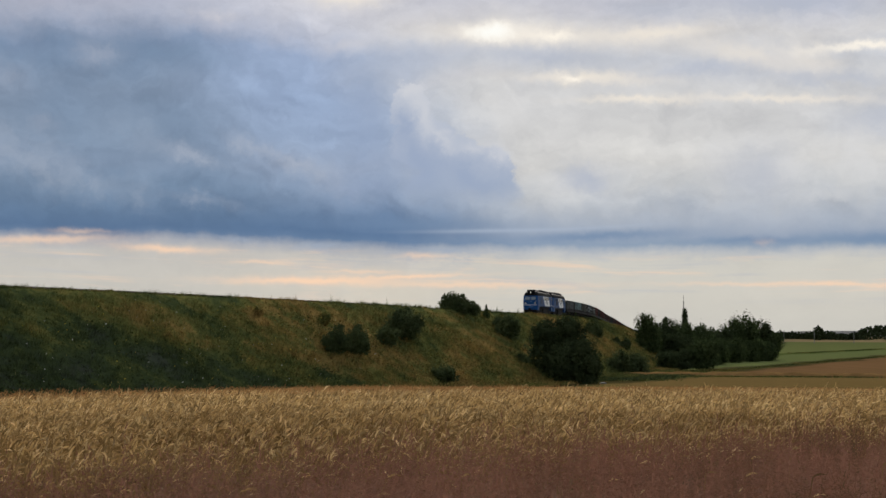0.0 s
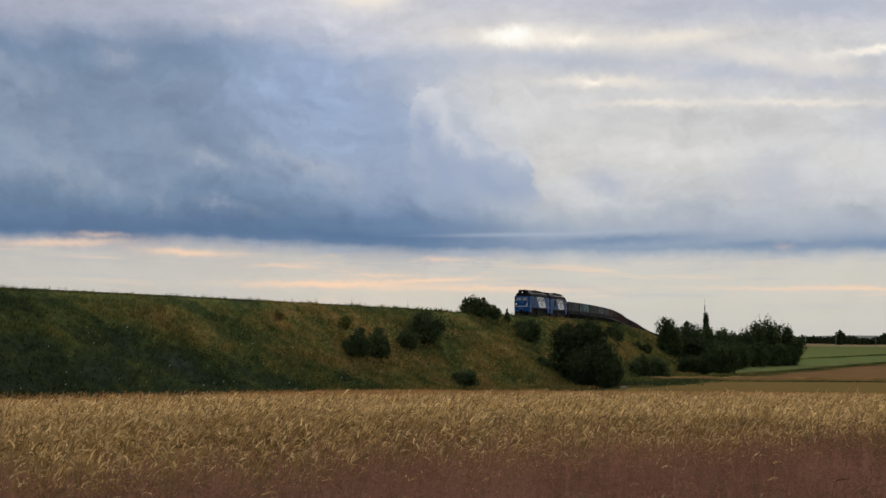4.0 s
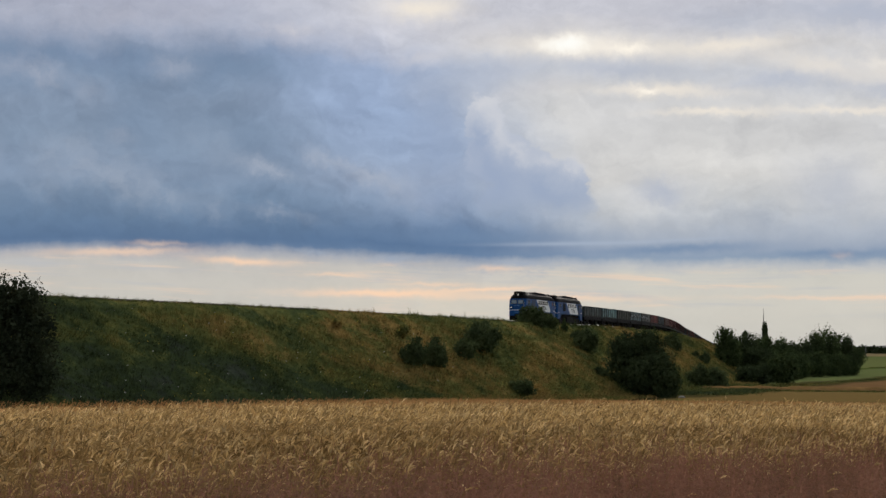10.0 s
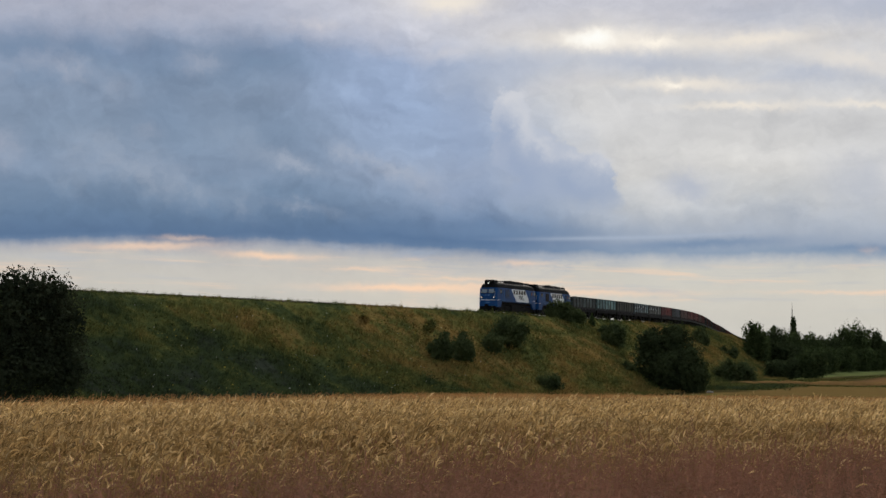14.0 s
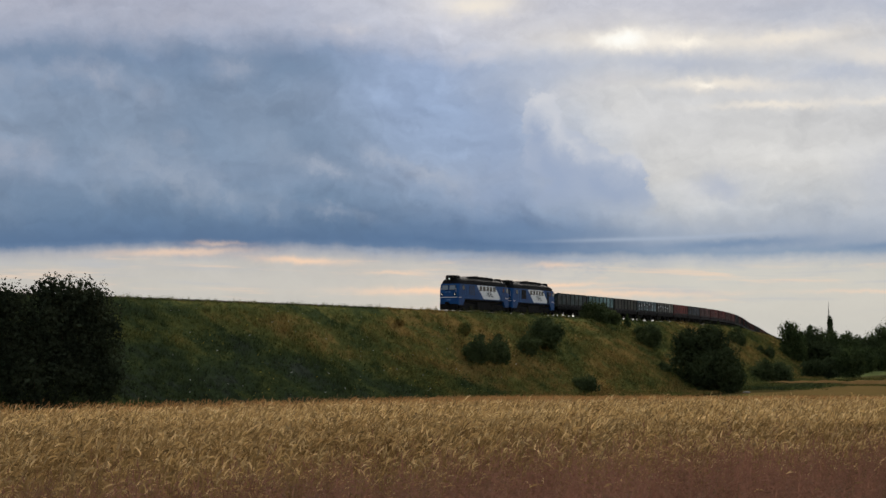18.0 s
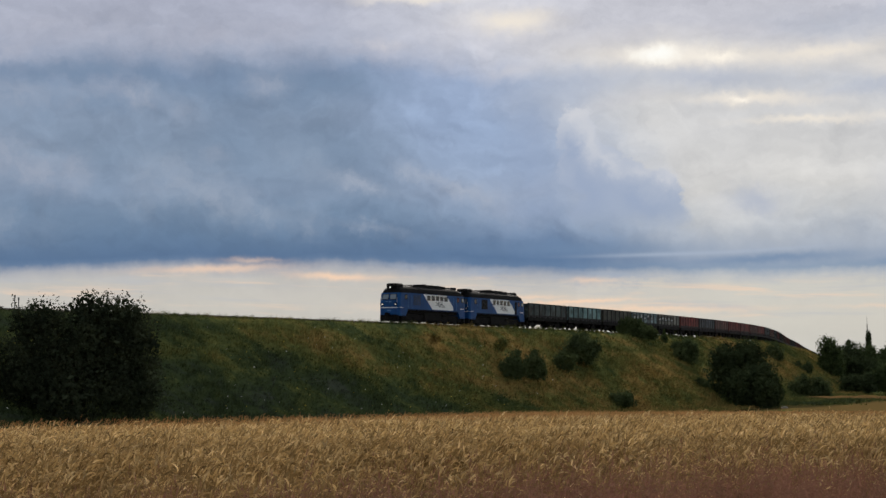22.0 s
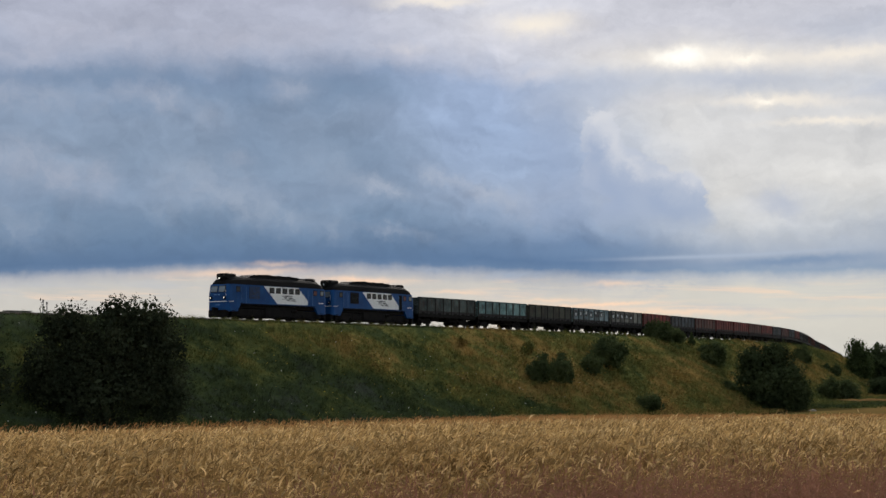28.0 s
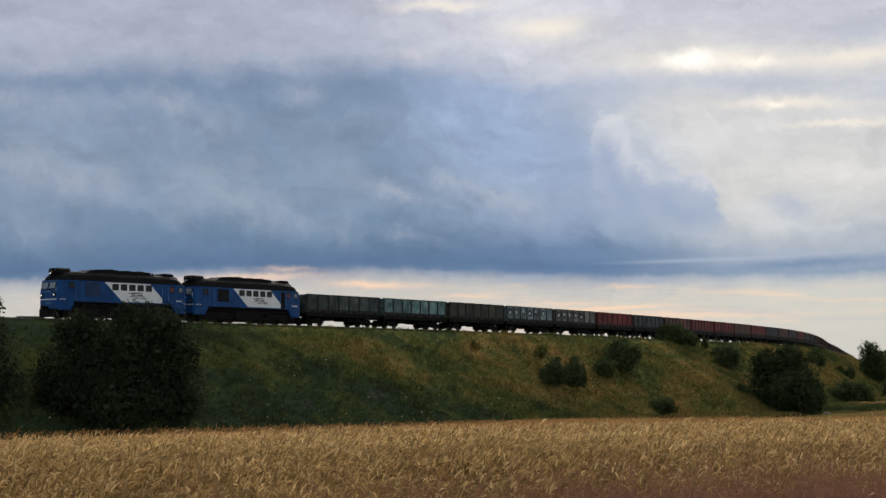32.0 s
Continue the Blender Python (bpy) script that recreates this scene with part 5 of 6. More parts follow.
def locomotive(lit, open_grille):
    """A six-axle diesel locomotive, blue with a white slanted panel and a dark arched roof."""
    ob = new("diesel_locomotive")
    h = 1.47
    front, rear = LOCO_L / 2 - 0.5, -LOCO_L / 2 + 0.5
    # lower body up to the roof edge, both ends raked and rounded
    SH = 3.66
    def low_sec(x, k, bot, sh):
        return [(x, -h * k, bot), (x, -h * k, 2.6), (x, -h * (k * 0.97 if k < 0.98 else k), sh), (x, h * (k * 0.97 if k < 0.98 else k), sh), (x, h * k, 2.6), (x, h * k, bot)]
    bm = bmesh.new()
    secs = []
    for e, sgn in ((rear, -1), (front, 1)):
        part_secs = []
        for dx, k, bot in ((0.0, 0.80, 0.95), (0.1, 0.93, 0.85), (0.32, 0.99, 0.8), (1.5, 1.0, 0.8), (2.0, 1.0, 1.58)):
            part_secs.append((e - sgn * dx, k, bot))
        if sgn > 0:
            part_secs.reverse()
        secs += part_secs
    skin(bm, [low_sec(x, k, b, SH) for x, k, b in secs])
    # rake the windscreen ends back above the waist
    for v in bm.verts:
        if v.co.z > 3.2:
            for e, sgn in ((rear, -1), (front, 1)):
                if abs(v.co.x - e) < 0.4:
                    v.co.x -= sgn * 0.18
    body = part("body", bm, BLUE, ob, "blue painted steel body with worn streaks")
    # roof
    bm = bmesh.new()
    rs = []
    for x, k, top in ((rear + 0.4, 0.8, 3.8), (rear + 0.56, 0.9, 4.06), (rear + 0.85, 0.97, 4.3), (rear + 1.35, 1.0, 4.48), (rear + 2.2, 1.0, 4.6), (front - 2.2, 1.0, 4.6), (front - 1.35, 1.0, 4.5), (front - 0.85, 0.97, 4.33), (front - 0.56, 0.9, 4.1), (front - 0.4, 0.8, 3.84)):
        rs.append(loco_section(x, h * k * 0.995, SH + 0.004, SH + 0.06, top))
    skin(bm, rs)
    part("roof", bm, ROOF, ob, "sooty black arched roof")
    bm = bmesh.new()
    prism(bm, [(-0.78, 4.3), (-0.78, 4.72), (-0.6, 4.84), (0.6, 4.84), (0.78, 4.72), (0.78, 4.3)], front - 1.95, front - 0.6, "x")
    part("roof_box", bm, ROOF, ob)
    bm = bmesh.new()
    prism(bm, [(front - 3.6, 4.5), (front - 4.6, 4.82), (front - 7.0, 4.94), (front - 7.3, 4.84), (rear + 4.4, 4.82), (rear + 4.2, 4.5)], -0.9, 0.9, "y")
    part("roof_hump", bm, ROOF, ob, "raised cooling hood on the roof")
    for i in range(3):
        x = rear + 5.2 + i * 1.6
        bm = bmesh.new()
        tube(bm, (x, 0, 4.8), (x, 0, 4.92), 0.55, 0.55, 16)
        part("fan_cowl", bm, ROOF, ob)
    bm = bmesh.new()
    prism(bm, [(rear + 1.1, 4.5), (rear + 1.2, 4.74), (rear + 1.5, 4.82), (rear + 2.4, 4.82), (rear + 2.7, 4.7), (rear + 2.8, 4.5)], -0.7, 0.7, "y")
    part("roof_box", bm, ROOF, ob)
    bm = bmesh.new()
    tube(bm, (rear + 3.6, 0.3, 4.5), (rear + 3.6, 0.3, 4.8), 0.14, 0.12, 10)
    part("exhaust", bm, BLACK, ob)
    for y in (-0.35, 0.35):
        bm = bmesh.new()
        tube(bm, (front - 0.75, y, 4.66), (front - 0.5, y, 4.66), 0.04, 0.08, 8)
        part("horn", bm, STEEL, ob)
    # side fittings, the same on both sides
    for sd in (1, -1):
        def plate(x0, x1, z0, z1, out, mat, name, label="", bev=0.0):
            y0, y1 = sorted((sd * (h - 0.02), sd * (h + out)))
            return part(name, boxes((x0, x1, y0, y1, z0, z1), bevel=bev), mat, ob, label)
        # slanted white panel, offsets counted back from the front
        bm = bmesh.new()
        y0, y1 = sorted((sd * (h - 0.02), sd * (h + 0.006)))
        prism(bm, [(front + 0.5 - 6.1, 3.62), (front + 0.5 - 11.75, 3.62), (front + 0.5 - 13.9, 1.76), (front + 0.5 - 8.3, 1.76)], y0, y1, "y")
        part("white_panel", bm, WHITE, ob, "white slanted panel on the flank")
        for i in range(5):
            x1 = front + 0.5 - 7.0 - i * 1.05
            fr = plate(x1 - 0.8, x1, 2.88, 3.5, 0.014, BLACK, "window_frame")
            pane = part("pane", boxes((x1 - 0.73, x1 - 0.07, *sorted((sd * (h + 0.01), sd * (h + 0.02))), 2.95, 3.43)), GLASS, fr)
        # unreadable lettering as bars
        for x0, x1, z0, z1 in ((9.0, 9.9, 2.6, 2.67), (9.6, 10.8, 2.63, 2.72), (9.4, 9.9, 2.42, 2.54), (10.1, 10.8, 2.4, 2.53), (9.1, 11.2, 2.3, 2.35), (9.8, 10.4, 2.14, 2.22), (10.6, 11.3, 2.12, 2.22)):
            bm = bmesh.new()
            c = front + 0.5
            prism(bm, [(c - x1 - 0.12, z0), (c - x0 - 0.12, z0), (c - x0 + 0.1, z1), (c - x1 + 0.1, z1)], *sorted((sd * (h + 0.002), sd * (h + 0.012))), "y")
            part("lettering_bar", bm, LOGO, ob)
        # the running number low on the rear flank, as bars
        for x0 in (15.2, 15.65):
            plate(front + 0.5 - x0 - 0.36, front + 0.5 - x0, 1.98, 2.1, 0.012, WHITE, "number_bar")
        # pressed ribs along the flank
        for z in (1.98, 2.2, 2.42):
            for xa, xb in ((2.0, 2.48), (3.32, 3.72), (5.52, 6.6), (14.1, 16.0)):
                plate(front + 0.5 - xb, front + 0.5 - xa, z - 0.015, z + 0.015, 0.012, BLUE, "flank_rib")
        # air grille and its louvres; when open, a black plate gives the inner shade
        g0 = front + 0.5 - 5.45
        gr = plate(g0, g0 + 1.65, 2.2, 3.5, 0.02, BLACK if open_grille else GRILLE, "air_grille", "black plate with the dark of an open air intake in its colour" if open_grille else "closed blue-grey louvred intake")
        for i in range(9):
            z = 2.26 + i * 0.137
            part("louvre", boxes((g0 + 0.06, g0 + 1.59, *sorted((sd * (h + 0.018), sd * (h + 0.034))), z, z + (0.02 if open_grille else 0.055))), GRILLE if open_grille else BLUE, gr)
        # doors behind both cabs, and their rails; the open one is a plate coloured black as shade
        for x0 in (2.55, 13.4):
            d = plate(front + 0.5 - x0 - 0.66, front + 0.5 - x0, 1.75, 3.5, 0.012, BLUE if x0 < 5 or not open_grille else BLACK, "side_door", "" if x0 < 5 or not open_grille else "black plate with the dark of an open doorway in its colour")
            for xx in (x0 - 0.07, x0 + 0.73):
                bm = bmesh.new()
                tube(bm, (front + 0.5 - xx, sd * (h + 0.06), 1.7), (front + 0.5 - xx, sd * (h + 0.06), 3.4), 0.018, 0.018, 6)
                part("handrail", bm, RAIL_BLUE, ob, "pale blue handrail")
        for x0, m in ((1.75, GLASS), (14.3, RED_MARK), (15.45, SCREEN)):
            f = plate(front + 0.5 - x0 - 0.62, front + 0.5 - x0, 2.85, 3.46, 0.014, BLACK, "window_frame")
            part("pane", boxes((front + 0.5 - x0 - 0.55, front + 0.5 - x0 - 0.07, *sorted((sd * (h + 0.01), sd * (h + 0.02))), 2.92, 3.39)), m, f)
        plate(rear + 1.9, front - 1.9, 1.58, 1.66, 0.02, BLACK, "sill_band")
        for x0 in (1.2, 15.4):
            for z in (0.45, 0.85):
                plate(front + 0.5 - x0 - 0.45, front + 0.5 - x0, z, z + 0.05, 0.04, BLACK, "step")
    # faces: windscreens, waist band, lamps, numbers as bars, coupler, buffers, pilot
    for e, sgn in ((front, 1), (rear, -1)):
        for y in (-0.56, 0.56):
            bm = bmesh.new()
            box(bm, -0.02, 0.02, -0.5, 0.5, -0.36, 0.36, bevel=0.015)
            f = part("windscreen", bm, BLACK, ob)
            f.matrix_basis = pose(e - sgn * 0.07, y, 3.14, 0, -sgn * 10, 0)
            bm = boxes((-0.03, 0.03, -0.44, 0.44, -0.3, 0.3))
            part("pane", bm, SCREEN, f)
        bm = bmesh.new()
        tube(bm, (e - sgn * 0.55, 0, 4.32), (e - sgn * 0.22, 0, 4.32), 0.24, 0.22, 14)
        lh = part("top_lamp", bm, BLACK, ob)
        bm = bmesh.new()
        tube(bm, (e - sgn * 0.25, 0, 4.32), (e - sgn * 0.205, 0, 4.32), 0.08, 0.08, 14)
        part("lens", bm, HEADLIGHT if lit and sgn > 0 else LAMP_GLASS, lh)
        for y in (-0.98, 0.98):
            bm = bmesh.new()
            tube(bm, (e - sgn * 0.2, y, 2.22), (e + sgn * 0.1, y, 2.22), 0.2, 0.19, 14)
            lh = part("marker_lamp", bm, BLACK, ob, "dark round lamp housing")
            bm = bmesh.new()
            tube(bm, (e + sgn * 0.08, y, 2.22), (e + sgn * 0.115, y, 2.22), 0.07, 0.07, 14)
            part("lens", bm, HEADLIGHT if lit and sgn > 0 else LAMP_GLASS, lh)
        # waist band that wraps round the corners
        bm = bmesh.new()
        box(bm, *sorted((e - sgn * 0.01, e + sgn * 0.014)), -1.17, 1.17, 1.78, 1.86)
        for y in (-1, 1):
            a = Vector((e + sgn * 0.012, y * 1.17, 1.82))
            b = Vector((e - sgn * 0.32, y * (h + 0.005), 1.82))
            c = Vector((e - sgn * 0.9, y * (h + 0.012), 1.82))
            for p, q2 in ((a, b), (b, c)) if sgn > 0 else ((a, b),):
                tube(bm, p, q2, 0.035, 0.035, 6)
        part("waist_band", bm, WHITE, ob, "thin white waist band")
        for y0, y1, z0, z1 in ((-0.5, -0.2, 2.5, 2.6), (0.0, 0.3, 2.48, 2.6), (-0.3, 0.3, 1.42, 1.52)):
            part("number_bar", boxes((*sorted((e - sgn * 0.02, e + sgn * 0.02)), y0, y1, z0, z1)), RAIL_BLUE, ob)
        bm = boxes((*sorted((e - sgn * 0.35, e + sgn * 0.1)), -1.3, 1.3, 0.14, 0.92), bevel=0.06)
        part("pilot", bm, BLACK, ob)
        bm = bmesh.new()
        box(bm, *sorted((e, e + sgn * 0.75)), -0.14, 0.14, 0.9, 1.16, bevel=0.04)
        box(bm, *sorted((e + sgn * 0.5, e + sgn * 0.74)), -0.24, 0.24, 0.84, 1.2, bevel=0.05)
        part("coupler", bm, BLACK, ob)
        for y in (-0.4, 0.45):
            bm = bmesh.new()
            tube(bm, (e, y, 0.9), (e + sgn * 0.25, y, 0.72), 0.03, 0.03, 6)
            tube(bm, (e + sgn * 0.25, y, 0.72), (e + sgn * 0.3, y, 0.5), 0.03, 0.03, 6)
            part("brake_hose", bm, BLACK, ob)
        for y in (-1.0, 1.0):
            bm = bmesh.new()
            tube(bm, (e - sgn * 0.05, y * 1.1, 2.45), (e - sgn * 0.05, y * 1.1, 3.1), 0.016, 0.016, 6)
            part("handrail", bm, WHITE, ob)
    # underframe, tank, bogies
    part("underframe", boxes((rear + 0.5, front - 0.5, -1.2, 1.2, 1.2, 1.56)), BLACK, ob)
    part("fuel_tank", boxes((-2.2, 2.2, -1.4, 1.4, 0.24, 1.3), bevel=0.12), BLACK, ob)
    for y in (-1.32, 1.32):
        bm = bmesh.new()
        tube(bm, (-3.0, y, 1.05), (-2.1, y, 1.05), 0.17, 0.17, 10)
        part("air_reservoir", bm, BLACK, ob)
    for cx in (-4.3, 4.3):
        fr = part("bogie", boxes((cx - 3.0, cx + 3.0, -1.24, -1.0, 0.3, 1.1), (cx - 3.0, cx + 3.0, 1.0, 1.24, 0.3, 1.1), (cx - 2.9, cx + 2.9, -0.6, 0.6, 0.14, 0.9), (cx - 1.2, cx - 0.9, -1.1, 1.1, 0.6, 0.95), (cx + 0.9, cx + 1.2, -1.1, 1.1, 0.6, 0.95), bevel=0.04), BLACK, ob)
        for dx in (-1.05, 1.05):
            for y in (-1.12, 1.12):
                part("brake_gear", boxes((cx + dx - 0.42, cx + dx + 0.42, y - 0.1, y + 0.1, 0.12, 0.56), bevel=0.05), BLACK, fr)
        for dx in (-2.1, 0.0, 2.1):
            SPINNERS.append((wheel_set(ob, cx + dx, 0.525), 0.525))
            for y in (-1.16, 1.16):
                part("axle_box", boxes((cx + dx - 0.22, cx + dx + 0.22, y - 0.14, y + 0.14, 0.36, 0.7), bevel=0.05), BLACK, fr)
                bm = bmesh.new()
                for k in (-0.36, 0.36):
                    tube(bm, (cx + dx + k, y, 0.55), (cx + dx + k, y, 1.05), 0.11, 0.11, 10)
                part("spring", bm, BLACK, fr)
    return ob


# wagons
def paint(name, a, b, rust=(srgb(66, 48, 38), 0.75)):
    return shade(name, [srgb(*(int(v * 0.72) for v in a)), srgb(*a), srgb(*b), srgb(*(int(v * 1.16) for v in b))], 0.9, 12.0, 0.75, bump=0.1, vary=0.26, dirt=rust)


# rib colours: grime, made darker still to hold the shade of the flanks
RIB_DARK = shade("grimy_ribs", [srgb(30, 30, 29), srgb(45, 43, 39)], 1.0, 12.0, 0.8, bump=0.1, vary=0.1)
RIB_RED = shade("grimy_red_ribs", [srgb(58, 31, 27), srgb(74, 40, 34)], 1.0, 12.0, 0.8, bump=0.1, vary=0.1)
PAINTS = {
    "dark grey-green": paint("grey_green_paint", (50, 61, 60), (70, 82, 79)),
    "pale teal": paint("teal_paint", (82, 112, 112), (106, 134, 132)),
    "dark olive": paint("olive_paint", (46, 50, 41), (60, 62, 50)),
    "light blue-grey": paint("light_blue_paint", (94, 113, 117), (120, 136, 138)),
    "grey-blue": paint("grey_blue_paint", (46, 54, 60), (61, 69, 75)),
    "red-brown": paint("red_brown_paint", (96, 32, 27), (113, 39, 33), (srgb(62, 34, 28), 0.35)),
    "pale grey-brown": paint("grey_brown_paint", (88, 90, 84), (112, 111, 103)),
    "dull brown": paint("dull_brown_paint", (76, 48, 42), (92, 60, 52), (srgb(60, 44, 38), 0.5)),
}
MARK = shade("faded_white_marks", [srgb(196, 200, 198), srgb(170, 176, 176)], 2.0, 15.0, 0.7, bump=0.02)
MARK_EDGE = shade("sprayed_outline", [srgb(46, 50, 52), srgb(70, 64, 62)], 2.0, 12.0, 0.8, bump=0)
COAL = shade("bulk_load", [srgb(30, 28, 27), srgb(52, 48, 44)], 3.0, 16.0, 0.9, bump=0.5)
TRAIN_COLOURS = ["dark grey-green", "pale teal", "dark olive", "light blue-grey", "pale grey-brown", "red-brown", "grey-blue", "dull brown", "red-brown", "red-brown", "dull brown", "red-brown", "grey-blue", "dull brown",
                 "grey-blue", "red-brown", "grey-blue", "dark olive"]
WAGONS = 46


def gondola(colour):
    """A four-axle open-top bulk wagon with ribbed steel sides."""
    ob = new("gondola_wagon")
    mat = PAINTS[colour]
    L, h = 6.62, 1.5
    # walls
    for sd in (1, -1):
        y0, y1 = sorted((sd * (h - 0.07), sd * h))
        wall = part("side_wall", boxes((-L, L, y0, y1, 1.42, 3.42)), mat, ob)
        part("top_rail", boxes((-L - 0.03, L + 0.03, *sorted((sd * (h - 0.09), sd * (h + 0.08))), 3.38, 3.5), bevel=0.02), mat, wall)
        part("side_sill", boxes((-L - 0.03, L + 0.03, *sorted((sd * (h - 0.1), sd * (h + 0.06))), 1.04, 1.5), bevel=0.02), BLACK, wall)
        for i in range(8):
            x = -L + 0.1 + (2 * L - 0.2) * i / 7
            bm = bmesh.new()
            o = 0.1 if i in (0, 7) else 0.085
            y2, y3 = sd * h, sd * (h + o)
            prism(bm, [(x - 0.11, y2), (x - 0.07, y3), (x + 0.07, y3), (x + 0.11, y2)], 1.44, 3.38, "z")
            part("rib", bm, RIB_RED if "brown" in colour and "grey" not in colour else RIB_DARK, wall)
        half = (L - 0.1) / 7 - 0.14
        for i in range(7):
            x = -L + 0.1 + (2 * L - 0.2) * (i + 0.5) / 7
            part("panel", boxes((x - half, x + half, *sorted((sd * (h - 0.01), sd * (h + 0.018))), 1.9, 3.36)), mat, wall)
            # added strip that makes the wall's grimy foot dark; not a separate flap
            part("lower_flap", boxes((x - half, x + half, *sorted((sd * (h - 0.01), sd * (h + 0.028))), 1.52, 1.86)), RIB_DARK, wall, "grimy dark band along the foot of the wall")
            part("hatch_hinge", boxes((x - 0.3, x + 0.3, *sorted((sd * (h + 0.0), sd * (h + 0.07))), 1.3, 1.66)), BLACK, wall)
    for e in (-L, L):
        sg = 1 if e > 0 else -1
        wall = part("end_wall", boxes((*sorted((e, e - sg * 0.07)), -h + 0.075, h - 0.075, 1.42, 3.42)), mat, ob)
        for z in (1.9, 2.5, 3.05):
            part("end_rib", boxes((*sorted((e, e + sg * 0.09)), -h + 0.02, h - 0.02, z, z + 0.16), bevel=0.02), mat, wall)
        part("coupler", boxes((*sorted((e, e + sg * 0.58)), -0.14, 0.14, 0.92, 1.16), bevel=0.03), BLACK, ob)
        bm = bmesh.new()
        for z in (1.6, 1.95, 2.3, 2.65, 3.0, 3.3):
            tube(bm, (e + sg * 0.14, h - 0.45, z), (e + sg * 0.14, h - 0.1, z), 0.014, 0.014, 5)
        for y in (h - 0.45, h - 0.1):
            tube(bm, (e + sg * 0.14, y, 1.3), (e + sg * 0.14, y, 3.4), 0.014, 0.014, 5)
        part("ladder", bm, BLACK, ob)
    part("floor_plate", boxes((-L + 0.01, L - 0.01, -h + 0.08, h - 0.08, 1.36, 1.44)), BLACK, ob)
    bm = bmesh.new()
    rows = []
    for i in range(15):
        x = -L + 0.1 + (2 * L - 0.2) * i / 14
        rows.append([bm.verts.new((x, -1.4 + 0.35 * j, 2.75 + 0.28 * math.cos(i * 0.9) * (1 - abs(j - 4) / 4) + 0.1 * math.sin(i * 2.1 + j))) for j in range(9)])
    for a, b in zip(rows, rows[1:]):
        for j in range(8):
            bm.faces.new((a[j], b[j], b[j + 1], a[j + 1]))
    part("load", bm, COAL, ob, "dark bulk load below the rim")
    part("centre_sill", boxes((-L, L, -0.28, 0.28, 0.98, 1.36), (-L + 1.8, -L + 2.2, -h + 0.1, h - 0.1, 1.05, 1.36), (L - 2.2, L - 1.8, -h + 0.1, h - 0.1, 1.05, 1.36)), BLACK, ob)
    for sd in (1, -1):
        bm = bmesh.new()
        tube(bm, (-1.6, sd * 0.8, 1.0), (-0.5, sd * 0.8, 1.0), 0.18, 0.18, 10)
        part("brake_cylinder", bm, BLACK, ob)
        part("brake_rigging", boxes((*sorted((sd * 1.1, sd * 3.0)), -1.0, 1.0, 0.62, 1.03), bevel=0.05), BLACK, ob)
    for cx in (-4.33, 4.33):
        for sd in (1, -1):
            bm = bmesh.new()
            prism(bm, [(cx - 1.2, 0.36), (cx - 1.2, 0.62), (cx - 0.5, 0.86), (cx + 0.5, 0.86), (cx + 1.2, 0.62), (cx + 1.2, 0.36), (cx + 0.85, 0.4), (cx + 0.4, 0.22), (cx - 0.4, 0.22), (cx - 0.85, 0.4)], *sorted((sd * 0.95, sd * 1.1)), "y")
            fr = part("bogie_frame", bm, BLACK, ob)
            for dx in (-0.925, 0.925):
                part("axle_box", boxes((cx + dx - 0.17, cx + dx + 0.17, *sorted((sd * 0.96, sd * 1.2)), 0.3, 0.62), bevel=0.03), BLACK, fr)
        part("bolster", boxes((cx - 0.22, cx + 0.22, -1.0, 1.0, 0.6, 1.0)), BLACK, ob)
        for dx in (-0.925, 0.925):
            wheel_set(ob, cx + dx, 0.475)
    return ob


def train():
    """The vehicles in order, each with its length."""
    first, second = locomotive(True, False), locomotive(False, True)
    tagged(first, "blue and white diesel locomotive with lit headlights, leading a goods train", "locomotive", "locomotives of the goods train")
    tagged(second, "blue and white diesel locomotive coupled second, with an open air grille", "locomotive", "locomotives of the goods train")
    out = [(first, LOCO_L, 4.3), (second, LOCO_L, 4.3)]
    patterns = {}
    r = random.Random(6)
    for i in range(WAGONS):
        c = TRAIN_COLOURS[i] if i < len(TRAIN_COLOURS) else r.choice(["red-brown", "red-brown", "dull brown", "grey-blue", "dark olive", "light blue-grey"])
        marked = i in (3, 4)
        if marked or c not in patterns:
            w = gondola(c)
            if not marked:
                patterns[c] = w
            else:
                # sprayed letters that cannot be read: plain bars, pale with dark edges, one to a panel
                q = random.Random(i)
                pitch = (2 * 6.62 - 0.2) / 7
                for j in range(6 if i == 3 else 5):
                    x = 6.52 - (j + 0.5) * pitch + q.uniform(-0.05, 0.05)
                    wd, z0, z1 = q.uniform(0.46, 0.6), q.uniform(2.2, 2.4), q.uniform(3.05, 3.25)
                    letter = part("sprayed_mark", boxes((x - wd, x + wd, 1.51, 1.526, z0, z1), bevel=0.006), MARK_EDGE, w, "dark edge of a sprayed letter")
                    for _ in range(2):
                        xa, za = x + q.uniform(-0.6, 0.1) * wd, q.uniform(z0 + 0.1, z1 - 0.45)
                        part("sprayed_fill", boxes((xa, xa + wd * q.uniform(0.6, 0.9), 1.52, 1.534, za, za + q.uniform(0.24, 0.4))), MARK, letter)
        else:
            w = copy_thing(patterns[c], Matrix())
        if i < 8:
            SPINNERS.extend((o, 0.475) for o in w.children if o.name.startswith("wheelset"))
        tagged(w, f"{c} open-top goods wagon with ribbed sides" + (" and sprayed letters" if marked else ""), "goods wagon", "wagons of the goods train")
        out.append((w, WAGON_L, 4.33))
    return out


TRAIN = train()


# ---- small things in the fields ----
MAST_GREY = shade("galvanised_steel", [srgb(120, 118, 116), srgb(96, 94, 92)], 2.0, 20.0, 0.6, 0.3)
POLE_PALE = shade("pale_concrete", [srgb(140, 137, 131), srgb(116, 113, 108)], 1.0, 10.0, 0.9)
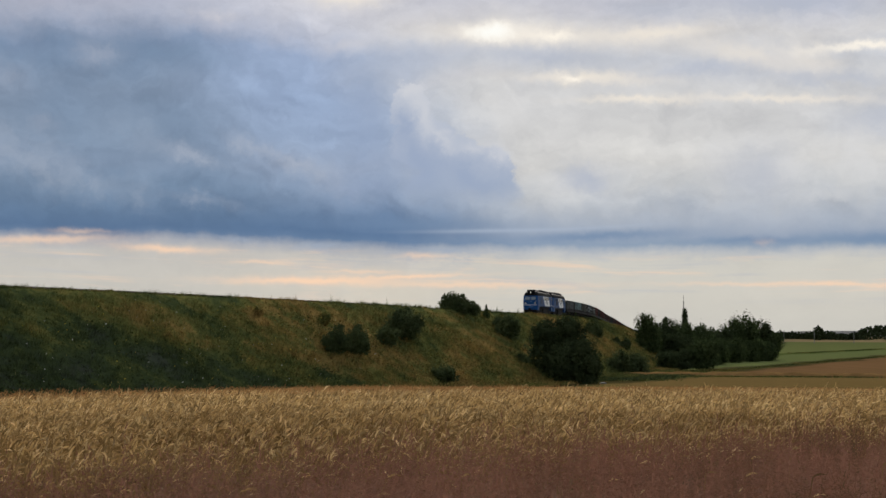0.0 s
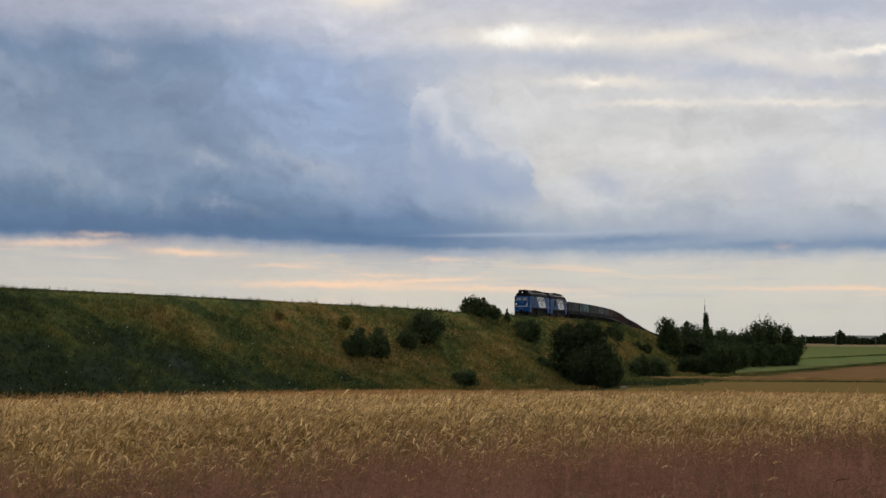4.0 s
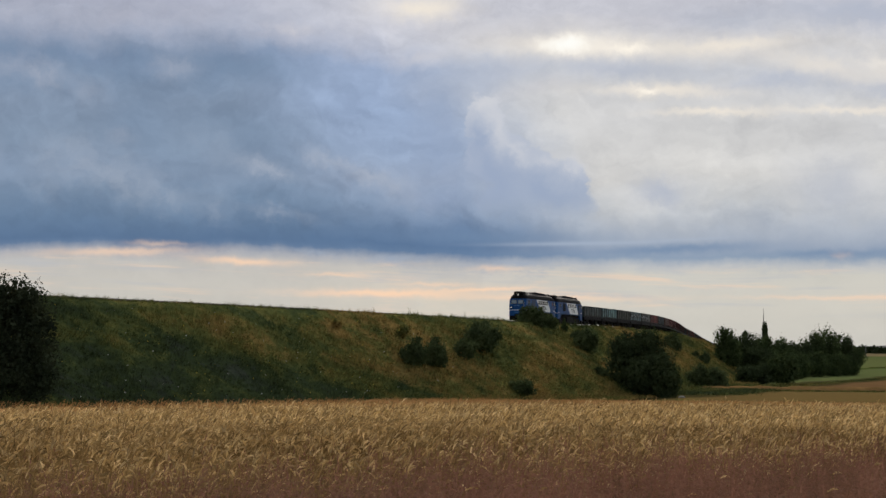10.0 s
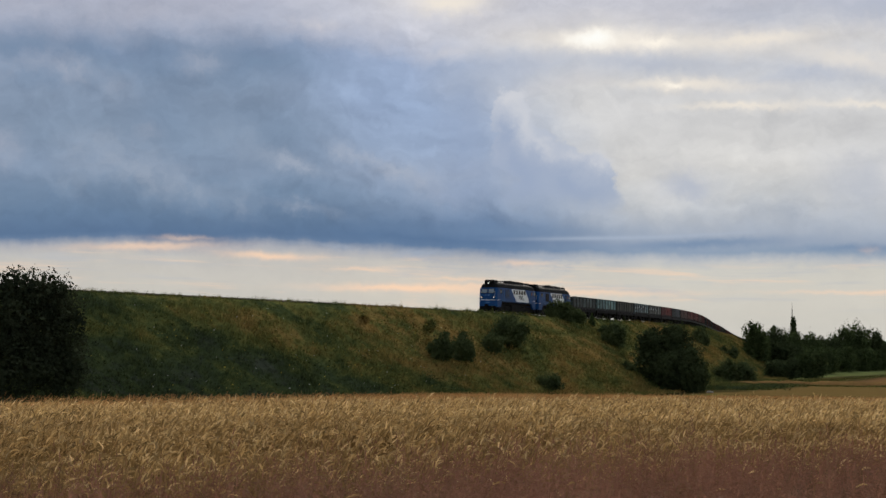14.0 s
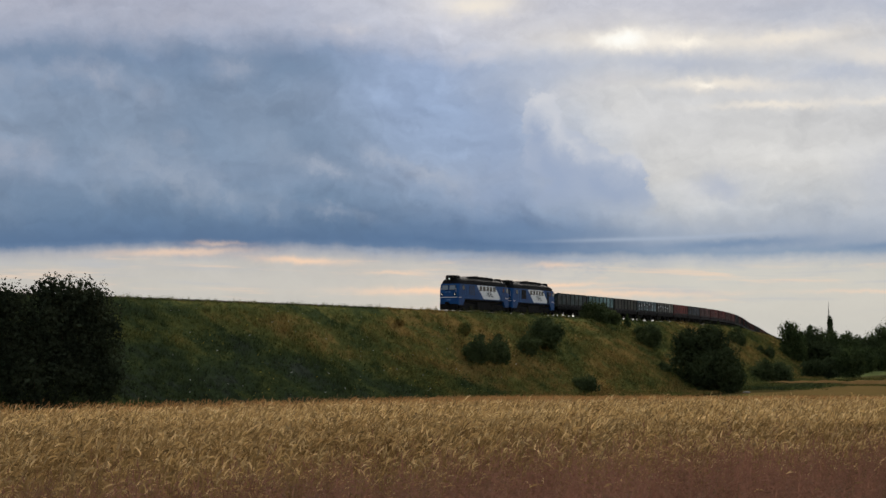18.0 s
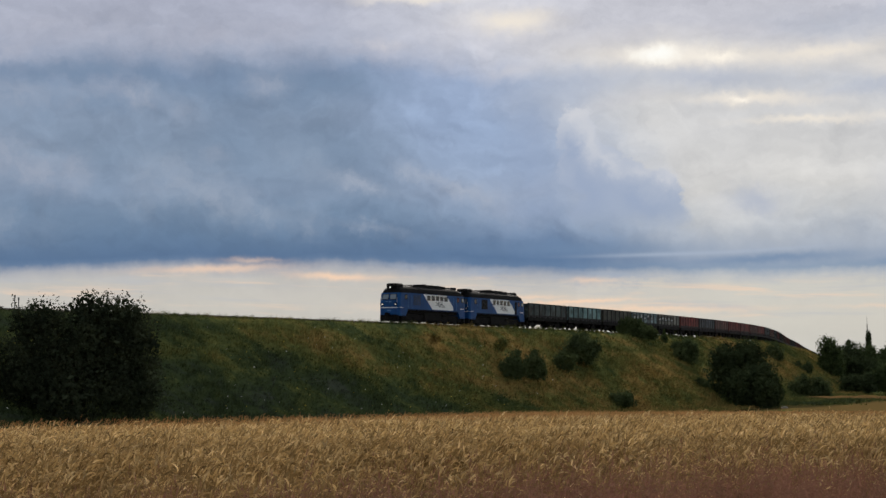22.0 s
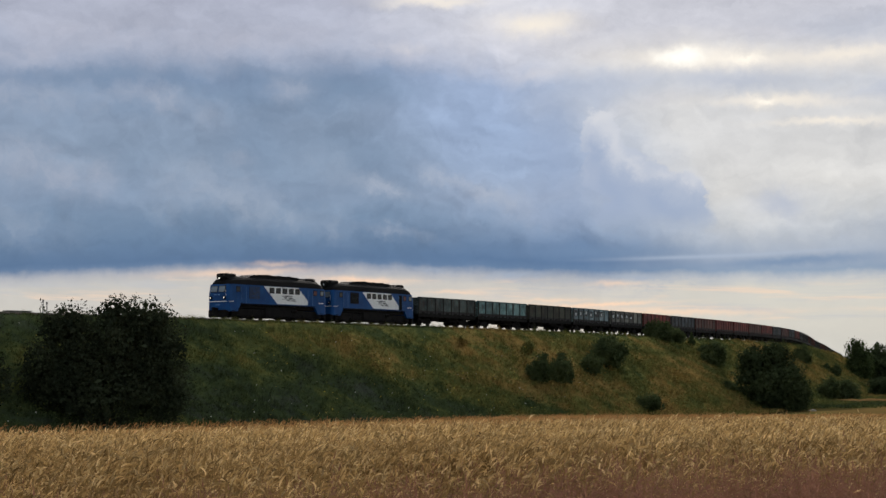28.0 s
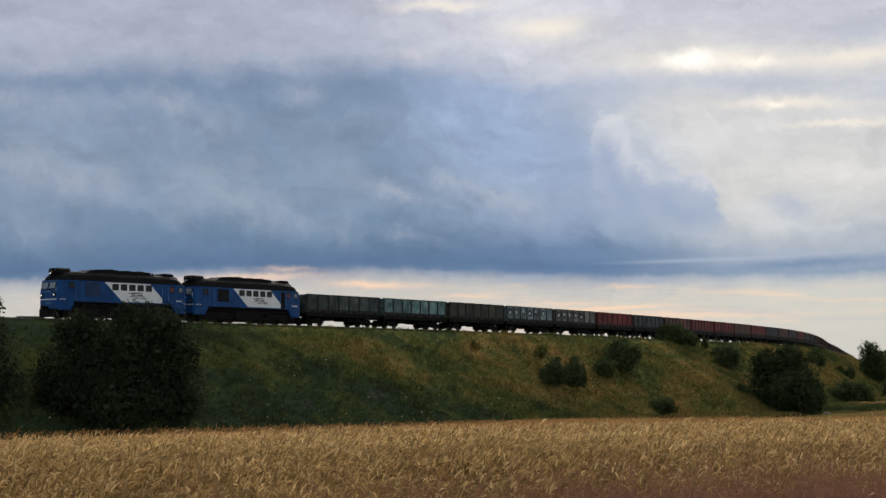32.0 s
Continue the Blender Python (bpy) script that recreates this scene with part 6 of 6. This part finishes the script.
SOIL_BANK = shade("bare_soil", [srgb(100, 78, 47), srgb(126, 100, 62)], 0.4, 3.0, 0.95, bump=0.5, world_space=True, gloss=0.0)


def far_mast():
    a = radians(12.33)
    x, y = 760 * math.sin(a), 760 * math.cos(a)
    z = float(ground_z(np.array([x]), np.array([y]))[0])
    ob = new("radio_mast")
    ob.location = (x, y, z)
    tagged(ob, "thin grey lattice radio mast behind the wood", "mast")
    for dx, dy in ((-0.3, -0.3), (0.3, -0.3), (0, 0.35)):
        bm = bmesh.new()
        tube(bm, (dx * 2, dy * 2, 0), (dx * 0.5, dy * 0.5, 21.5), 0.09, 0.07, 6)
        part("mast_leg", bm, MAST_GREY, ob)
    for i in range(10):
        bm = bmesh.new()
        h = 1.5 + 2 * i
        k = 2 - 1.5 * h / 21.5
        for (p, q) in (((-0.3, -0.3), (0.3, -0.3)), ((0.3, -0.3), (0, 0.35)), ((0, 0.35), (-0.3, -0.3))):
            tube(bm, (p[0] * k, p[1] * k, h), (q[0] * k, q[1] * k, h + 1.0), 0.05, 0.05, 5)
        part("mast_brace", bm, MAST_GREY, ob)
    bm = bmesh.new()
    tube(bm, (0, 0, 21.0), (0, 0, 24.5), 0.1, 0.05, 6)
    part("antenna", bm, MAST_GREY, ob)


def far_poles():
    for az, d, h in ((15.62, 1250, 9.5), (16.6, 1300, 9.5), (17.87, 1350, 9.5), (14.0, 1210, 9.5)):
        a = radians(az)
        x, y = d * math.sin(a), d * math.cos(a)
        z = float(ground_z(np.array([x]), np.array([y]))[0])
        ob = new("power_pole")
        ob.location = (x, y, z)
        tagged(ob, "pale concrete power pole out in the fields", "pole", "power poles in the fields")
        bm = bmesh.new()
        tube(bm, (0, 0, -0.5), (0, 0, h), 0.26, 0.18, 8)
        part("post", bm, POLE_PALE, ob)
        part("cross_arm", boxes((-0.9, 0.9, -0.07, 0.07, h - 0.5, h - 0.32)), POLE_PALE, ob)
        for xx in (-0.8, 0.0, 0.8):
            bm = bmesh.new()
            tube(bm, (xx, 0, h - 0.32), (xx, 0, h - 0.05), 0.07, 0.05, 6)
            part("insulator", bm, MAST_GREY, ob)


def soil_ridge():
    """The low bare bank that crosses behind the grain."""
    rng = np.random.default_rng(9)
    ts = np.linspace(0, 1, 90)
    X, Y = 47 + 75 * ts, 292 + 6 * np.sin(ts * 5) - 8 * ts
    rows = []
    for off, h in ((-3.0, -0.1), (-1.6, 0.45), (-0.5, 0.75), (0.6, 0.7), (2.0, 0.3), (3.4, -0.1)):
        hh = 0.7 * h * (0.7 + 0.5 * np.sin(ts * 23 + off) ** 2 + 0.3 * rng.random(90)) * np.clip(ts * 8, 0.1, 1)
        rows.append(np.stack([X, Y + off, ground_z(X, Y + off) + hh], -1))
    V = np.stack(rows, 1).reshape(-1, 3)
    i, j = np.meshgrid(np.arange(89), np.arange(5), indexing="ij")
    a = i * 6 + j
    Fc = np.stack([a, a + 6, a + 7, a + 1], -1).reshape(-1, 4)
    tagged(new("soil_ridge", mesh_from("soil_ridge", V, Fc, SOIL_BANK)), "low bank of bare brown soil along the field", "earth bank", kind="structure")


def trackside():
    """Posts and a low cable box by the far side of the track."""
    for s, q, h in ((4.4, -3.9, 1.9), (5.1, -4.2, 1.7)):
        x, y, z = track(s, q, -0.4)
        ob = new("marker_post")
        ob.location = (float(x), float(y), float(z))
        tagged(ob, "thin dark metal marker post beside the track", "post", "marker posts by the track")
        bm = bmesh.new()
        tube(bm, (0, 0, -0.3), (0, 0, h), 0.06, 0.05, 8)
        part("post", bm, MAST_GREY, ob)
        part("plate", boxes((-0.08, 0.08, -0.02, 0.02, h - 0.25, h)), MAST_GREY, ob)
    x, y, z = track(1.3, -3.8, -0.4)
    ob = new("cable_box")
    ob.matrix_basis = Matrix.LocRotScale((float(x), float(y), float(z)), Euler((0, 0, float(np.interp(1.3, TRACK_S, TRACK_H)))), None)
    tagged(ob, "low weathered concrete cable box beside the track", "cable box")
    part("body", boxes((-1.3, 1.3, -0.45, 0.45, -0.2, 0.62), bevel=0.04), SLEEPER, ob)
    part("lid", boxes((-1.36, 1.36, -0.5, 0.5, 0.625, 0.72), bevel=0.02), SLEEPER, ob)


def pale_stone():
    x, y = 41.9, 246.5
    z = float(land_z(np.array([x]), np.array([y]))[0])
    bm = bmesh.new()
    bmesh.ops.create_icosphere(bm, subdivisions=2, radius=1.0)
    for v in bm.verts:
        v.co = Vector((v.co.x * 0.55, v.co.y * 0.35, v.co.z * 0.16)) * (1 + 0.15 * math.sin(v.co.x * 5 + v.co.z * 3))
    me = bpy.data.meshes.new("pale_stone")
    bm.to_mesh(me)
    bm.free()
    me.materials.append(POLE_PALE)
    o = new("pale_stone", me)
    o.location = (x, y, z + 0.1)
    tagged(o, "flat pale stone lying at the foot of the trees", "stone")


def field_margins():
    """Rough grass along the bare bank, the field path and the wood's edge."""
    rng = np.random.default_rng(44)
    v, f = [], []
    r = random.Random(5)
    for i in range(7):
        a, b = r.uniform(0, 6.28), r.uniform(0.1, 0.5)
        ox, oy, n = 0.3 * math.cos(a * 2.3), 0.3 * math.sin(a * 1.7), len(v)
        v.extend([(ox - 0.1, oy, 0), (ox + 0.1, oy, 0), (ox + b * math.cos(a), oy + b * math.sin(a), r.uniform(0.4, 1.0))])
        f.append((n, n + 1, n + 2))
    lines = (((44, 288), (124, 284), 2.5, 900, 0.3), ((80, 332), (187, 548), 2.0, 2200, 0.28), ((60, 300), (80, 335), 4.0, 400, 0.5), ((177, 621), (278, 814), 2.5, 1500, 0.32), ((48, 262), (64, 300), 5.0, 900, 0.45))
    xs, ys, hs = [], [], []
    for (x0, y0), (x1, y1), wide, n, h in lines:
        t = rng.random(n)
        xs.append(x0 + (x1 - x0) * t + rng.normal(0, wide * 0.5, n))
        ys.append(y0 + (y1 - y0) * t + rng.normal(0, wide * 0.5, n))
        hs.append(h * rng.uniform(0.4, 1.3, n))
    x, y, h = np.concatenate(xs), np.concatenate(ys), np.concatenate(hs)
    z = land_z(x, y) - 0.03
    V, Fc = scatter(v, f, np.stack([x, y, z], -1), rng.uniform(0, 6.28, len(x)), np.stack([1.0 + 0.5 * h, h], -1), rng.normal(0, 0.1, (len(x), 2)))
    tagged(new("margin_grass", mesh_from("margin_grass", V, Fc, BLADES)), "rough dry grass along the field margins and the bare bank", "grass", kind="stuff")


trackside()
pale_stone()
field_margins()
far_mast()
far_poles()
soil_ridge()


# ---- motion of things ----
def head_at(t):
    """How far back along the line the train's head still is."""
    return 192.4 - 6.1 * t + 0.5 * 0.0055 * t * t


def motions():
    times = [2.0 * i for i in range(17)]
    back = 0.0
    for ob, length, pivot in TRAIN:
        rows = []
        for t in times:
            mid = head_at(t) + back + length / 2
            fx, fy, fz = track(mid - pivot)
            rx, ry, rz = track(mid + pivot)
            f, b = Vector((fx, fy, fz)), Vector((rx, ry, rz))
            d = f - b
            m = Matrix.LocRotScale((f + b) / 2, Euler((0, -math.atan2(d.z, math.hypot(d.x, d.y)), math.atan2(d.y, d.x))), None)
            rows.append((t, m))
        walk(ob, rows)
        back += length
    for ob, radius in SPINNERS:
        x, y, z = ob.location
        rows = []
        for i in range(321):
            t = i * 0.1
            a = (head_at(0) - head_at(t)) / radius
            rows.append((t, Matrix.LocRotScale((x, y, z), Euler((0, a, 0)), None)))
        walk(ob, rows)
    # the clouds drift slowly to the left
    walk(sky_backdrop, [(t, pose(*EYE, 0, 0, 0.0125 * (t - 13.0))) for t in (0.0, 8.0, 16.0, 24.0, 32.0)])


motions()
